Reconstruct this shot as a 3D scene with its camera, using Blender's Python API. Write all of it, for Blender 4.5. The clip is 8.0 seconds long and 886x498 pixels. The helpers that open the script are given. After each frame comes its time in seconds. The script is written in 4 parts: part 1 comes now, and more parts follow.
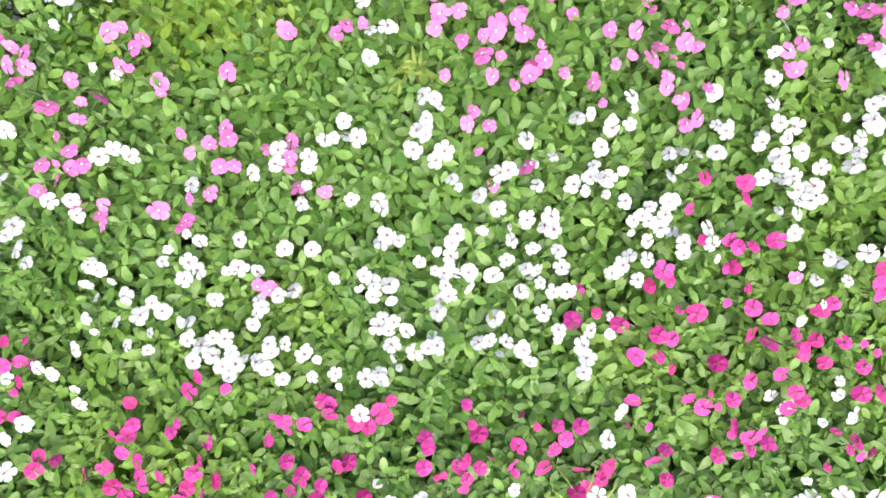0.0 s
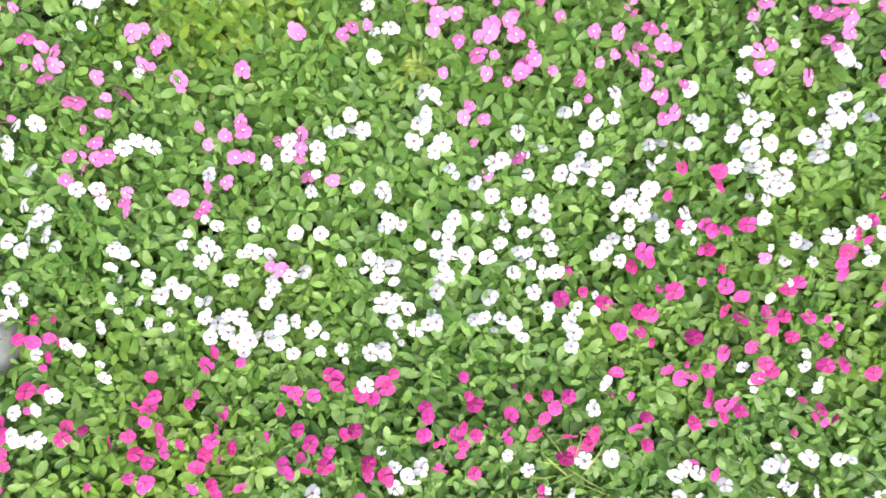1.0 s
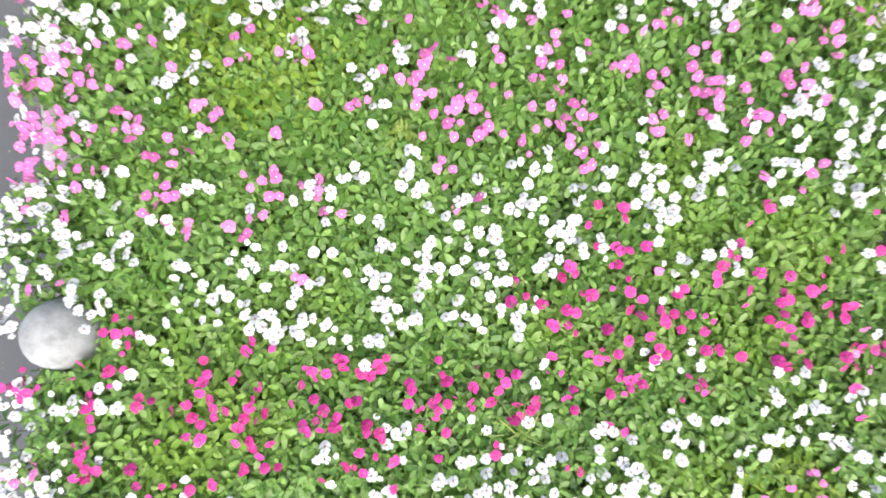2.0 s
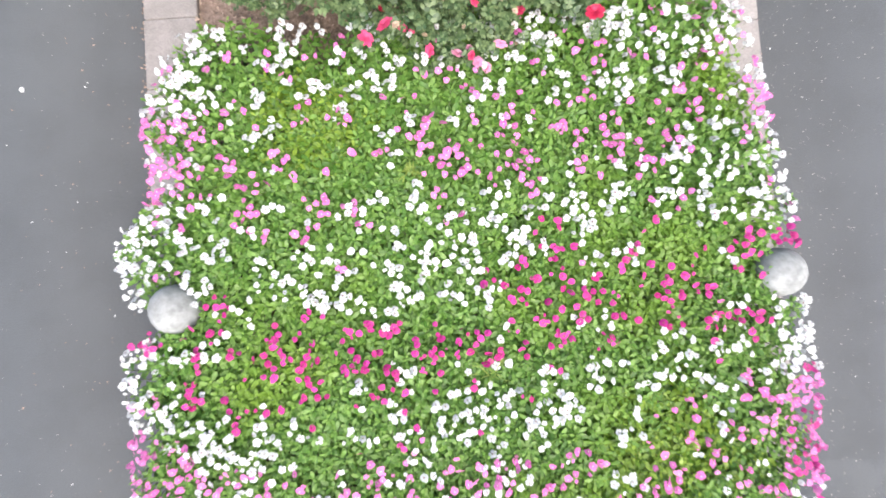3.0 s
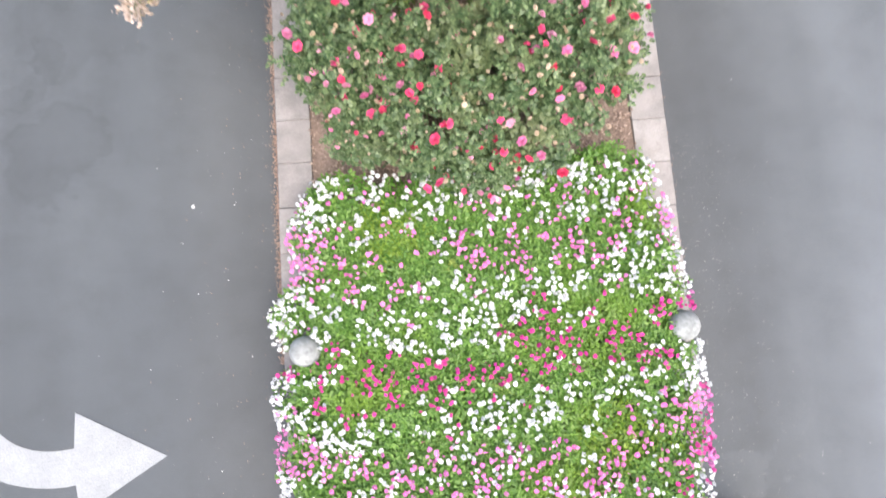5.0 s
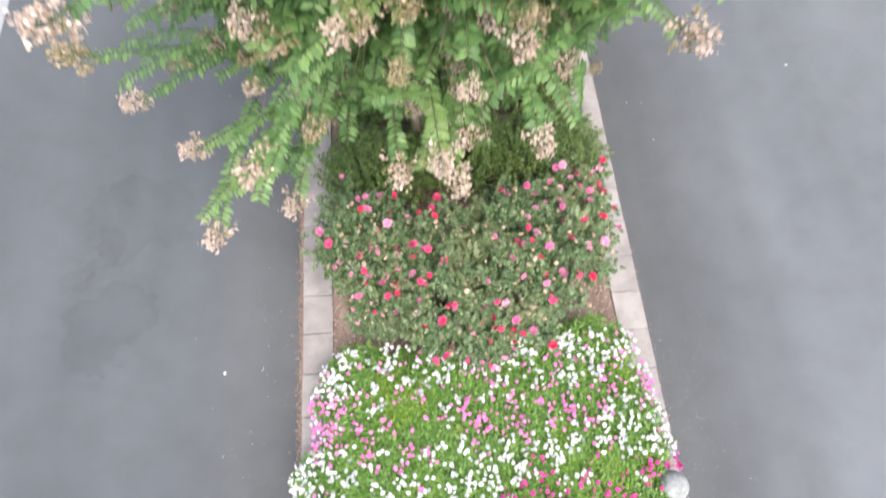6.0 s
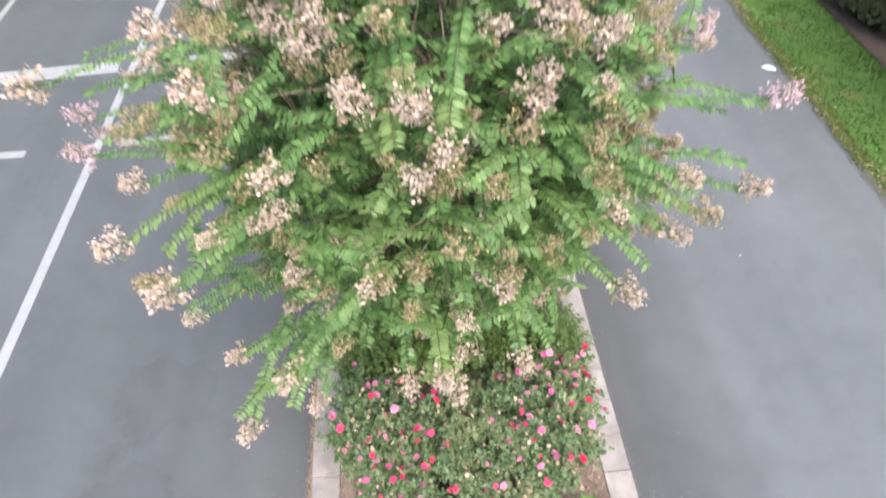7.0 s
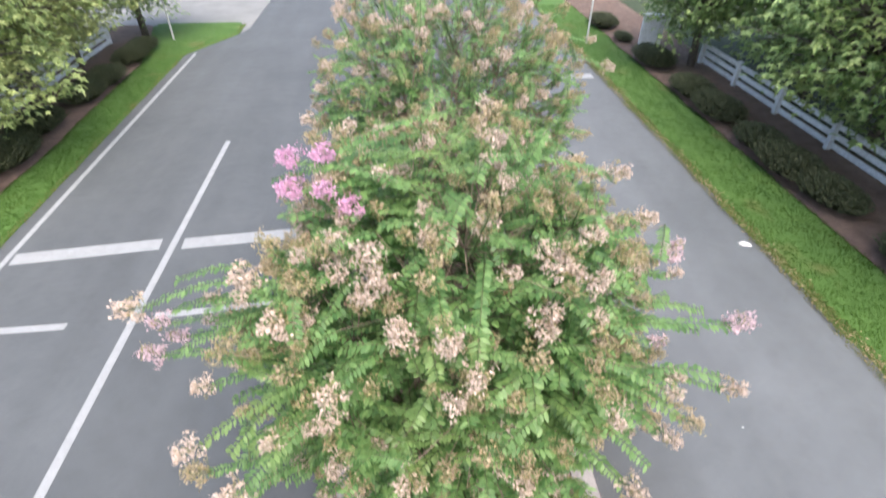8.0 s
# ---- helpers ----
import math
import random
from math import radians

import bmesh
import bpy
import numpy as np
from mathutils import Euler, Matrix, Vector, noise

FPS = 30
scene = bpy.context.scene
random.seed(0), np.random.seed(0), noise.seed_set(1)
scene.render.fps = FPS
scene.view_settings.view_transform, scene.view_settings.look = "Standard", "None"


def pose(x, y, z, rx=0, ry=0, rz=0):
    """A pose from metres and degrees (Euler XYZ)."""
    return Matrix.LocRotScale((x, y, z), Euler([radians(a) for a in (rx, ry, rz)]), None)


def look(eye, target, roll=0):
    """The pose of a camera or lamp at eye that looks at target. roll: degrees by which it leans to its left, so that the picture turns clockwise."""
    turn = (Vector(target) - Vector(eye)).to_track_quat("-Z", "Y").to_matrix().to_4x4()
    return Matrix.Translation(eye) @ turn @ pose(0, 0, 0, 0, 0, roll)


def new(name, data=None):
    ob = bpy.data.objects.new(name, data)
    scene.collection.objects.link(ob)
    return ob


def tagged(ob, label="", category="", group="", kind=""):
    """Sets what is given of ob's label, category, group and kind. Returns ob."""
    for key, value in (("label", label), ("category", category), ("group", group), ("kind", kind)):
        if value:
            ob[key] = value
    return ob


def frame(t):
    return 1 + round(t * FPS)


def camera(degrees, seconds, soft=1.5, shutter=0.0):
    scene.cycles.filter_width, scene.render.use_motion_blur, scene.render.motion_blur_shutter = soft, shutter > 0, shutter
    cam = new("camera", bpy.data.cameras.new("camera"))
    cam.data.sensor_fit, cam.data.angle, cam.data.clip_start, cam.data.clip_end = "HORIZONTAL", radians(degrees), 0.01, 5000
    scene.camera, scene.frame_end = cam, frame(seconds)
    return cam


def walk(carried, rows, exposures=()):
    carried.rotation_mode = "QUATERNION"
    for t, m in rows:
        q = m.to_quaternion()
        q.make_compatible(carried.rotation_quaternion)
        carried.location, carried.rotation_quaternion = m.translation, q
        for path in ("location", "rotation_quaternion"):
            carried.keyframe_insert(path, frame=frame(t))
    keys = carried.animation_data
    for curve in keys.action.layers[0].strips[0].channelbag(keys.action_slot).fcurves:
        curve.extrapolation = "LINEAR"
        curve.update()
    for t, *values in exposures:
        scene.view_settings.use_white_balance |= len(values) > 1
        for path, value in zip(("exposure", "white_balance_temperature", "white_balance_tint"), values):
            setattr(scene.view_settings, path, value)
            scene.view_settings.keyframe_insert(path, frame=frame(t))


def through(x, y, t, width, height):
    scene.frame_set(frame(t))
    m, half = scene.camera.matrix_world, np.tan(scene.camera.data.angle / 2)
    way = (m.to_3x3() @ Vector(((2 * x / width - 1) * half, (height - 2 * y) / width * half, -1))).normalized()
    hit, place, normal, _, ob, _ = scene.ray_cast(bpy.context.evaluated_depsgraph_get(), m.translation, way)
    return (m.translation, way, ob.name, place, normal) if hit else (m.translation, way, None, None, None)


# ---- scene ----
cam = camera(80.1, 8.0, soft=1.6, shutter=0.4)
PATH = [  # seconds, x, y, z, rx, ry, rz
    (0, -0.171, -0.467, 1.357, -1.79, 0.82, -3.47),
    (0.5, -0.189, -0.500, 1.381, -1.26, 0.58, -3.57),
    (1, -0.174, -0.495, 1.436, -1.77, 0.52, -3.55),
    (1.5, -0.143, -0.486, 1.555, -1.13, 0.42, -3.51),
    (1.7, -0.133, -0.481, 1.637, -0.79, 0.35, -3.52),
    (2.8, -0.121, -0.554, 2.299, 2.20, -0.26, -3.69),
    (3, -0.132, -0.571, 2.445, 2.30, -0.43, -3.81),
    (3.5, -0.165, -0.645, 2.830, 2.69, -0.59, -3.77),
    (4, -0.235, -0.625, 3.194, 2.66, -0.69, -3.79),
    (4.2, -0.254, -0.603, 3.309, 2.82, -0.72, -4.06),
    (5.3, -0.361, -0.422, 3.866, 10.11, -0.34, -4.28),
    (5.5, -0.378, -0.393, 3.974, 12.97, -0.32, -4.44),
    (6, -0.359, -0.288, 4.290, 20.55, -0.34, -4.77),
    (6.5, -0.331, -0.263, 4.606, 28.70, -0.24, -4.75),
    (7, -0.376, -0.286, 4.931, 36.82, -0.26, -5.05),
    (7.5, -0.457, -0.351, 5.225, 44.84, -0.15, -4.99),
    (7.6, -0.472, -0.361, 5.284, 46.47, -0.11, -4.94),
    (7.8, -0.497, -0.382, 5.406, 49.61, -0.08, -5.03),
    (8, -0.519, -0.400, 5.533, 52.68, -0.08, -5.03),
]
walk(cam, [(row[0], pose(*row[1:])) for row in PATH], [(0, 1.6), (8, 1.6)])

# world and light: a bright overcast day
world = bpy.data.worlds.new("overcast_sky")
world.use_nodes = True
scene.world = world
_n = world.node_tree.nodes
_sky = _n.new("ShaderNodeTexSky")
_sky.sky_type = "NISHITA"
_sky.sun_disc = False
_sky.sun_elevation, _sky.sun_rotation = radians(61), radians(162)
_sky.air_density, _sky.dust_density, _sky.ozone_density = 1.0, 4.0, 1.0
world.node_tree.links.new(_sky.outputs[0], _n["Background"].inputs[0])
_n["Background"].inputs[1].default_value = 0.15
_sun = bpy.data.lights.new("sun", "SUN")
_sun.energy, _sun.angle, _sun.color = 1.4, radians(64), (1.0, 0.96, 0.9)
new("sun", _sun).matrix_world = look((2.4, -7.4, 14), (0, 0, 0))


# ---- materials ----
def nodes_of(name):
    m = bpy.data.materials.new(name)
    m.use_nodes = True
    t = m.node_tree
    return m, t, t.nodes, t.links, t.nodes["Principled BSDF"]


def ramp(n, stops):
    r = n.new("ShaderNodeValToRGB")
    e = r.color_ramp.elements
    while len(e) < len(stops):
        e.new(0.5)
    for k, (p, c) in zip(e, stops):
        k.position, k.color = p, (*c, 1)
    return r


def noise_node(n, l, scale, detail=4.0, rough=0.55, source="Object"):
    tc = n.new("ShaderNodeTexCoord")
    if source == "World":
        tc = n.new("ShaderNodeNewGeometry")
        out = tc.outputs["Position"]
    else:
        out = tc.outputs[source]
    t = n.new("ShaderNodeTexNoise")
    t.inputs["Scale"].default_value, t.inputs["Detail"].default_value, t.inputs["Roughness"].default_value = scale, detail, rough
    l.new(out, t.inputs["Vector"])
    return t


def mix(n, l, kind, fac, a, b):
    m = n.new("ShaderNodeMix")
    m.data_type, m.blend_type = "RGBA", kind
    for sock, val in ((m.inputs[0], fac), (m.inputs[6], a), (m.inputs[7], b)):
        if isinstance(val, (int, float)):
            sock.default_value = val
        elif isinstance(val, tuple):
            sock.default_value = (*val, 1)
        else:
            l.new(val, sock)
    return m.outputs[2]


def bump(n, l, b, height, strength, distance):
    k = n.new("ShaderNodeBump")
    k.inputs["Strength"].default_value, k.inputs["Distance"].default_value = strength, distance
    l.new(height, k.inputs["Height"])
    l.new(k.outputs[0], b.inputs["Normal"])


def ground_material(name, stops, coarse, fine, fine_amount, rough=0.9, relief=0.01, third=None):
    """Two scales of noise: patches by a colour ramp, grain on top of them."""
    m, t, n, l, b = nodes_of(name)
    a = noise_node(n, l, coarse, 6.0, 0.6, "World")
    c = ramp(n, stops)
    l.new(a.outputs[0], c.inputs[0])
    f = noise_node(n, l, fine, 3.0, 0.7, "World")
    g = ramp(n, [(0.25, (1 - fine_amount,) * 3), (0.75, (1 + fine_amount,) * 3)])
    l.new(f.outputs[0], g.inputs[0])
    col = mix(n, l, "MULTIPLY", 1.0, c.outputs[0], g.outputs[0])
    if third:
        s = noise_node(n, l, third[0], 2.0, 0.5, "World")
        r = ramp(n, [(third[1], (0, 0, 0)), (third[2], (1, 1, 1))])
        l.new(s.outputs[0], r.inputs[0])
        col = mix(n, l, "MIX", r.outputs[0], col, third[3])
    l.new(col, b.inputs["Base Color"])
    b.inputs["Roughness"].default_value = rough
    bump(n, l, b, f.outputs[0], 0.6, relief)
    return m


def leaf_material(name, dark, light, rough=0.45, patch=None, through=0.25, spec=0.4):
    """Leaves that differ one from another, with some light coming through them."""
    m, t, n, l, b = nodes_of(name)
    geo = n.new("ShaderNodeNewGeometry")
    c = ramp(n, [(0.0, dark), (0.55, tuple((x + y) / 2 for x, y in zip(dark, light))), (1.0, light)])
    l.new(geo.outputs["Random Per Island"], c.inputs[0])
    col = c.outputs[0]
    if patch:
        a = noise_node(n, l, patch[0], 3.0, 0.5, "World")
        r = ramp(n, [(patch[1], (0, 0, 0)), (patch[2], (1, 1, 1))])
        l.new(a.outputs[0], r.inputs[0])
        col = mix(n, l, "MIX", r.outputs[0], col, patch[3])
    f = noise_node(n, l, 90.0, 2.0, 0.5, "World")
    g = ramp(n, [(0.3, (0.82, 0.82, 0.82)), (0.7, (1.15, 1.15, 1.15))])
    l.new(f.outputs[0], g.inputs[0])
    col = mix(n, l, "MULTIPLY", 1.0, col, g.outputs[0])
    l.new(col, b.inputs["Base Color"])
    b.inputs["Roughness"].default_value = rough
    b.inputs["Specular IOR Level"].default_value = spec
    tr = n.new("ShaderNodeBsdfTranslucent")
    l.new(col, tr.inputs[0])
    ms = n.new("ShaderNodeMixShader")
    ms.inputs[0].default_value = through
    l.new(b.outputs[0], ms.inputs[1])
    l.new(tr.outputs[0], ms.inputs[2])
    l.new(ms.outputs[0], n["Material Output"].inputs[0])
    return m


def petal_material(name, a, c, rough=0.6, per="Object", through=0.2):
    m, t, n, l, b = nodes_of(name)
    if per == "Object":
        src = n.new("ShaderNodeObjectInfo").outputs["Random"]
    else:
        src = n.new("ShaderNodeNewGeometry").outputs["Random Per Island"]
    r = ramp(n, [(0.0, a), (1.0, c)])
    l.new(src, r.inputs[0])
    f = noise_node(n, l, 120.0, 2.0, 0.5, "Object")
    g = ramp(n, [(0.3, (0.88, 0.88, 0.88)), (0.7, (1.06, 1.06, 1.06))])
    l.new(f.outputs[0], g.inputs[0])
    col = mix(n, l, "MULTIPLY", 1.0, r.outputs[0], g.outputs[0])
    l.new(col, b.inputs["Base Color"])
    b.inputs["Roughness"].default_value = rough
    tr = n.new("ShaderNodeBsdfTranslucent")
    l.new(col, tr.inputs[0])
    ms = n.new("ShaderNodeMixShader")
    ms.inputs[0].default_value = through
    l.new(b.outputs[0], ms.inputs[1])
    l.new(tr.outputs[0], ms.inputs[2])
    l.new(ms.outputs[0], n["Material Output"].inputs[0])
    return m


def piece_material(name, a, c, grain, relief, rough=0.85, stain=0.75):
    """Stone, concrete or painted pieces: each a little different, with specks and stains."""
    m, t, n, l, b = nodes_of(name)
    r = ramp(n, [(0.0, a), (1.0, c)])
    l.new(n.new("ShaderNodeObjectInfo").outputs["Random"], r.inputs[0])
    s = noise_node(n, l, grain, 2.0, 0.6, "World")
    g = ramp(n, [(0.35, (0.8, 0.8, 0.8)), (0.6, (1.08, 1.08, 1.08))])
    l.new(s.outputs[0], g.inputs[0])
    col = mix(n, l, "MULTIPLY", 1.0, r.outputs[0], g.outputs[0])
    d = noise_node(n, l, 5.0, 6.0, 0.7, "World")
    h = ramp(n, [(0.35, (stain,) * 3), (0.6, (1.05, 1.05, 1.05))])
    l.new(d.outputs[0], h.inputs[0])
    col = mix(n, l, "MULTIPLY", 1.0, col, h.outputs[0])
    l.new(col, b.inputs["Base Color"])
    b.inputs["Roughness"].default_value = rough
    bump(n, l, b, s.outputs[0], 0.5, relief)
    return m


def asphalt_material():
    m, t, n, l, b = nodes_of("asphalt")
    base = noise_node(n, l, 0.45, 5.0, 0.6, "World")
    c = ramp(n, [(0.3, (0.070, 0.075, 0.079)), (0.7, (0.093, 0.0985, 0.103))])
    l.new(base.outputs[0], c.inputs[0])
    # long wear streaks along the lanes
    geo = n.new("ShaderNodeNewGeometry")
    mp = n.new("ShaderNodeMapping")
    mp.inputs["Scale"].default_value = (1.3, 0.08, 1.0)
    l.new(geo.outputs["Position"], mp.inputs["Vector"])
    st = n.new("ShaderNodeTexNoise")
    st.inputs["Scale"].default_value, st.inputs["Detail"].default_value = 1.0, 3.0
    l.new(mp.outputs[0], st.inputs["Vector"])
    sr = ramp(n, [(0.3, (0.88, 0.88, 0.88)), (0.7, (1.1, 1.1, 1.1))])
    l.new(st.outputs[0], sr.inputs[0])
    col = mix(n, l, "MULTIPLY", 1.0, c.outputs[0], sr.outputs[0])
    # mottled stains
    q = noise_node(n, l, 3.5, 6.0, 0.68, "World")
    qr = ramp(n, [(0.3, (0.9, 0.895, 0.89)), (0.55, (1.02, 1.02, 1.02))])
    l.new(q.outputs[0], qr.inputs[0])
    col = mix(n, l, "MULTIPLY", 1.0, col, qr.outputs[0])
    # aggregate
    f = noise_node(n, l, 260.0, 2.0, 0.6, "World")
    fr = ramp(n, [(0.3, (0.7, 0.7, 0.7)), (0.7, (1.3, 1.3, 1.3))])
    l.new(f.outputs[0], fr.inputs[0])
    col = mix(n, l, "MULTIPLY", 1.0, col, fr.outputs[0])
    # the carriageways differ: paler bluish lane, darker turning lane, brownish grit along the median
    sx = n.new("ShaderNodeSeparateXYZ")
    l.new(geo.outputs["Position"], sx.inputs[0])
    wob = n.new("ShaderNodeMath")
    wob.operation, wob.inputs[2].default_value = "MULTIPLY_ADD", 0.0
    l.new(st.outputs[0], wob.inputs[0])
    wob.inputs[1].default_value = 0.9
    l.new(sx.outputs[0], wob.inputs[2])
    mr = n.new("ShaderNodeMapRange")
    mr.inputs["From Min"].default_value, mr.inputs["From Max"].default_value = -7.55, 6.45
    l.new(wob.outputs[0], mr.inputs[0])
    lanes = ramp(n, [(0.0, (0.90, 0.91, 0.92)), (0.40, (0.84, 0.86, 0.88)), (0.455, (0.80, 0.79, 0.78)), (0.665, (0.75, 0.735, 0.725)), (0.70, (0.86, 0.86, 0.87)),
                     (0.77, (1.20, 1.21, 1.24)), (1.0, (1.20, 1.21, 1.23))])
    l.new(mr.outputs[0], lanes.inputs[0])
    col = mix(n, l, "MULTIPLY", 1.0, col, lanes.outputs[0])
    # old oil stains with ragged outlines and a darker rim
    warp = noise_node(n, l, 1.5, 6.0, 0.62, "World")
    shift = n.new("ShaderNodeVectorMath")
    shift.operation, shift.inputs[1].default_value = "MULTIPLY", (1.3, 1.3, 0.0)
    l.new(warp.outputs["Color"], shift.inputs[0])
    spot = n.new("ShaderNodeVectorMath")
    spot.operation = "ADD"
    l.new(geo.outputs["Position"], spot.inputs[0])
    l.new(shift.outputs[0], spot.inputs[1])
    for x, y, size, tone in ((-2.85, 1.92, 0.50, 0.93), (-3.10, 1.62, 0.20, 0.91), (-2.90, 2.24, 0.20, 0.93), (-3.27, 1.45, 0.17, 0.93), (-3.05, 0.85, 0.36, 0.90), (1.75, -1.75, 0.2, 1.18), (1.85, -1.5, 0.5, 1.08)):
        away = n.new("ShaderNodeVectorMath")
        away.operation, away.inputs[1].default_value = "DISTANCE", (x + 0.65, y + 0.65, 0.0)
        l.new(spot.outputs[0], away.inputs[0])
        near = n.new("ShaderNodeMapRange")
        near.inputs["From Max"].default_value = size
        l.new(away.outputs["Value"], near.inputs[0])
        rim = tone - 0.05
        rr = ramp(n, [(0.0, (tone,) * 3), (0.72, (tone,) * 3), (0.84, (rim,) * 3), (1.0, (1, 1, 1))])
        l.new(near.outputs[0], rr.inputs[0])
        col = mix(n, l, "MULTIPLY", 1.0, col, rr.outputs[0])
    l.new(col, b.inputs["Base Color"])
    b.inputs["Roughness"].default_value = 0.8
    bump(n, l, b, f.outputs[0], 0.4, 0.004)
    return m


ASPHALT = asphalt_material()
GRASS = ground_material("grass_ground", [(0.3, (0.048, 0.106, 0.017)), (0.7, (0.064, 0.130, 0.022))], 1.6, 45.0, 0.15, 0.9, 0.01,
                        (0.9, 0.62, 0.75, (0.10, 0.11, 0.03)))
FIELD = ground_material("far_ground", [(0.3, (0.02, 0.032, 0.014)), (0.7, (0.04, 0.055, 0.022))], 0.2, 12.0, 0.3, 0.95, 0.03)
MULCH = ground_material("bark_mulch", [(0.3, (0.085, 0.056, 0.043)), (0.7, (0.15, 0.10, 0.078))], 3.0, 60.0, 0.4, 0.95, 0.03)
SOIL = ground_material("bed_mulch", [(0.3, (0.15, 0.105, 0.082)), (0.7, (0.26, 0.19, 0.155))], 5.0, 70.0, 0.45, 0.95, 0.02)
CONCRETE = ground_material("concrete", [(0.3, (0.15, 0.15, 0.145)), (0.7, (0.20, 0.20, 0.195))], 1.2, 40.0, 0.12, 0.85, 0.003)
KERB = piece_material("kerb_concrete", (0.235, 0.213, 0.203), (0.30, 0.275, 0.262), 180.0, 0.004, 0.9)
BALL = piece_material("ball_concrete", (0.30, 0.305, 0.295), (0.33, 0.335, 0.325), 26.0, 0.005, 0.9, stain=0.55)
PAINT = piece_material("road_paint", (0.255, 0.26, 0.265), (0.275, 0.28, 0.285), 160.0, 0.002, 0.7, stain=0.88)
YELLOW = piece_material("yellow_plastic", (0.86, 0.64, 0.02), (0.88, 0.66, 0.025), 90.0, 0.001, 0.4, stain=0.9)
FENCE = piece_material("fence_paint", (0.60, 0.62, 0.64), (0.66, 0.68, 0.70), 30.0, 0.002, 0.5, stain=0.85)
STEEL = piece_material("galvanised_steel", (0.4, 0.42, 0.42), (0.5, 0.5, 0.5), 40.0, 0.001, 0.5)
BARK = ground_material("smooth_bark", [(0.3, (0.14, 0.095, 0.065)), (0.7, (0.26, 0.2, 0.15))], 9.0, 60.0, 0.25, 0.8, 0.006)
DARKBARK = ground_material("grey_bark", [(0.3, (0.07, 0.06, 0.05)), (0.7, (0.15, 0.13, 0.11))], 6.0, 50.0, 0.3, 0.9, 0.02)
STEM = ground_material("green_stem", [(0.3, (0.06, 0.10, 0.03)), (0.7, (0.11, 0.14, 0.05))], 9.0, 60.0, 0.2, 0.7, 0.002)
VINCA_LEAF = leaf_material("vinca_leaf", (0.082, 0.188, 0.029), (0.224, 0.382, 0.082), 0.34, (1.7, 0.54, 0.76, (0.205, 0.335, 0.04)), 0.4)
VINCA_PALE_LEAF = leaf_material("pale_vinca_leaf", (0.10, 0.20, 0.018), (0.25, 0.37, 0.045), 0.42, None, 0.4)
ROSE_LEAF = leaf_material("rose_leaf", (0.038, 0.080, 0.030), (0.195, 0.265, 0.118), 0.36, (2.2, 0.52, 0.74, (0.205, 0.225, 0.105)), 0.3)
HEDGE_LEAF = leaf_material("hedge_leaf", (0.040, 0.088, 0.018), (0.175, 0.235, 0.062), 0.36, None, 0.3)
MYRTLE_LEAF = leaf_material("myrtle_leaf", (0.094, 0.198, 0.064), (0.230, 0.372, 0.132), 0.36, (1.4, 0.57, 0.80, (0.26, 0.345, 0.115)), 0.5)
BUSH_LEAF = leaf_material("box_leaf", (0.050, 0.060, 0.033), (0.115, 0.125, 0.070), 0.7, None, 0.3, 0.15)
BROAD_LEAF = leaf_material("broad_leaf", (0.125, 0.215, 0.066), (0.39, 0.50, 0.21), 0.5, (0.5, 0.5, 0.7, (0.32, 0.38, 0.14)), 0.45)
PALE_LEAF = leaf_material("pale_leaf", (0.17, 0.24, 0.075), (0.42, 0.49, 0.20), 0.5, (0.5, 0.46, 0.68, (0.42, 0.42, 0.17)), 0.45)
BLADE = leaf_material("grass_blade", (0.047, 0.104, 0.016), (0.066, 0.134, 0.022), 0.7, (0.8, 0.6, 0.75, (0.08, 0.115, 0.026)), 0.5, 0.1)
YELLOW_BLADE = leaf_material("yellow_weed_leaf", (0.15, 0.22, 0.03), (0.30, 0.38, 0.08), 0.5, None, 0.4)
WHITE_PETAL = petal_material("white_petal", (0.50, 0.51, 0.505), (0.62, 0.62, 0.615))
PINK_PETAL = petal_material("pink_petal", (0.57, 0.115, 0.345), (0.65, 0.20, 0.45))
MAGENTA_PETAL = petal_material("magenta_petal", (0.43, 0.013, 0.155), (0.53, 0.038, 0.265))
RED_PETAL = petal_material("red_rose_petal", (0.58, 0.026, 0.085), (0.66, 0.085, 0.22))
ROSE_PETAL = petal_material("pink_rose_petal", (0.62, 0.13, 0.31), (0.70, 0.36, 0.48))
SPENT = petal_material("spent_bloom", (0.38, 0.29, 0.18), (0.60, 0.46, 0.36), per="Object")
EYE_DARK = petal_material("dark_eye", (0.30, 0.05, 0.12), (0.34, 0.10, 0.12))
EYE_RED = petal_material("red_eye", (0.30, 0.006, 0.09), (0.36, 0.010, 0.12))
EYE_PALE = petal_material("pale_eye", (0.75, 0.6, 0.66), (0.8, 0.7, 0.72))
PANICLE_TAN = petal_material("tan_panicle", (0.30, 0.225, 0.125), (0.48, 0.385, 0.26), per="Island")
PANICLE_BUFF = petal_material("buff_pink_panicle", (0.41, 0.305, 0.225), (0.65, 0.525, 0.455), per="Island")
PANICLE_LILAC = petal_material("lilac_panicle", (0.48, 0.33, 0.36), (0.64, 0.49, 0.52), per="Island")
STRAW = petal_material("dry_straw", (0.19, 0.155, 0.075), (0.32, 0.26, 0.14), per="Island", through=0.1)
DRY_BLADE = leaf_material("dry_grass_blade", (0.11, 0.115, 0.034), (0.20, 0.175, 0.066), 0.8, None, 0.2, 0.2)
SEED_HEAD = petal_material("green_tan_seed_head", (0.20, 0.19, 0.075), (0.42, 0.33, 0.17), per="Island")
DRY_HEAD = petal_material("dried_flower_head", (0.20, 0.135, 0.10), (0.36, 0.26, 0.21), per="Island", through=0.1)
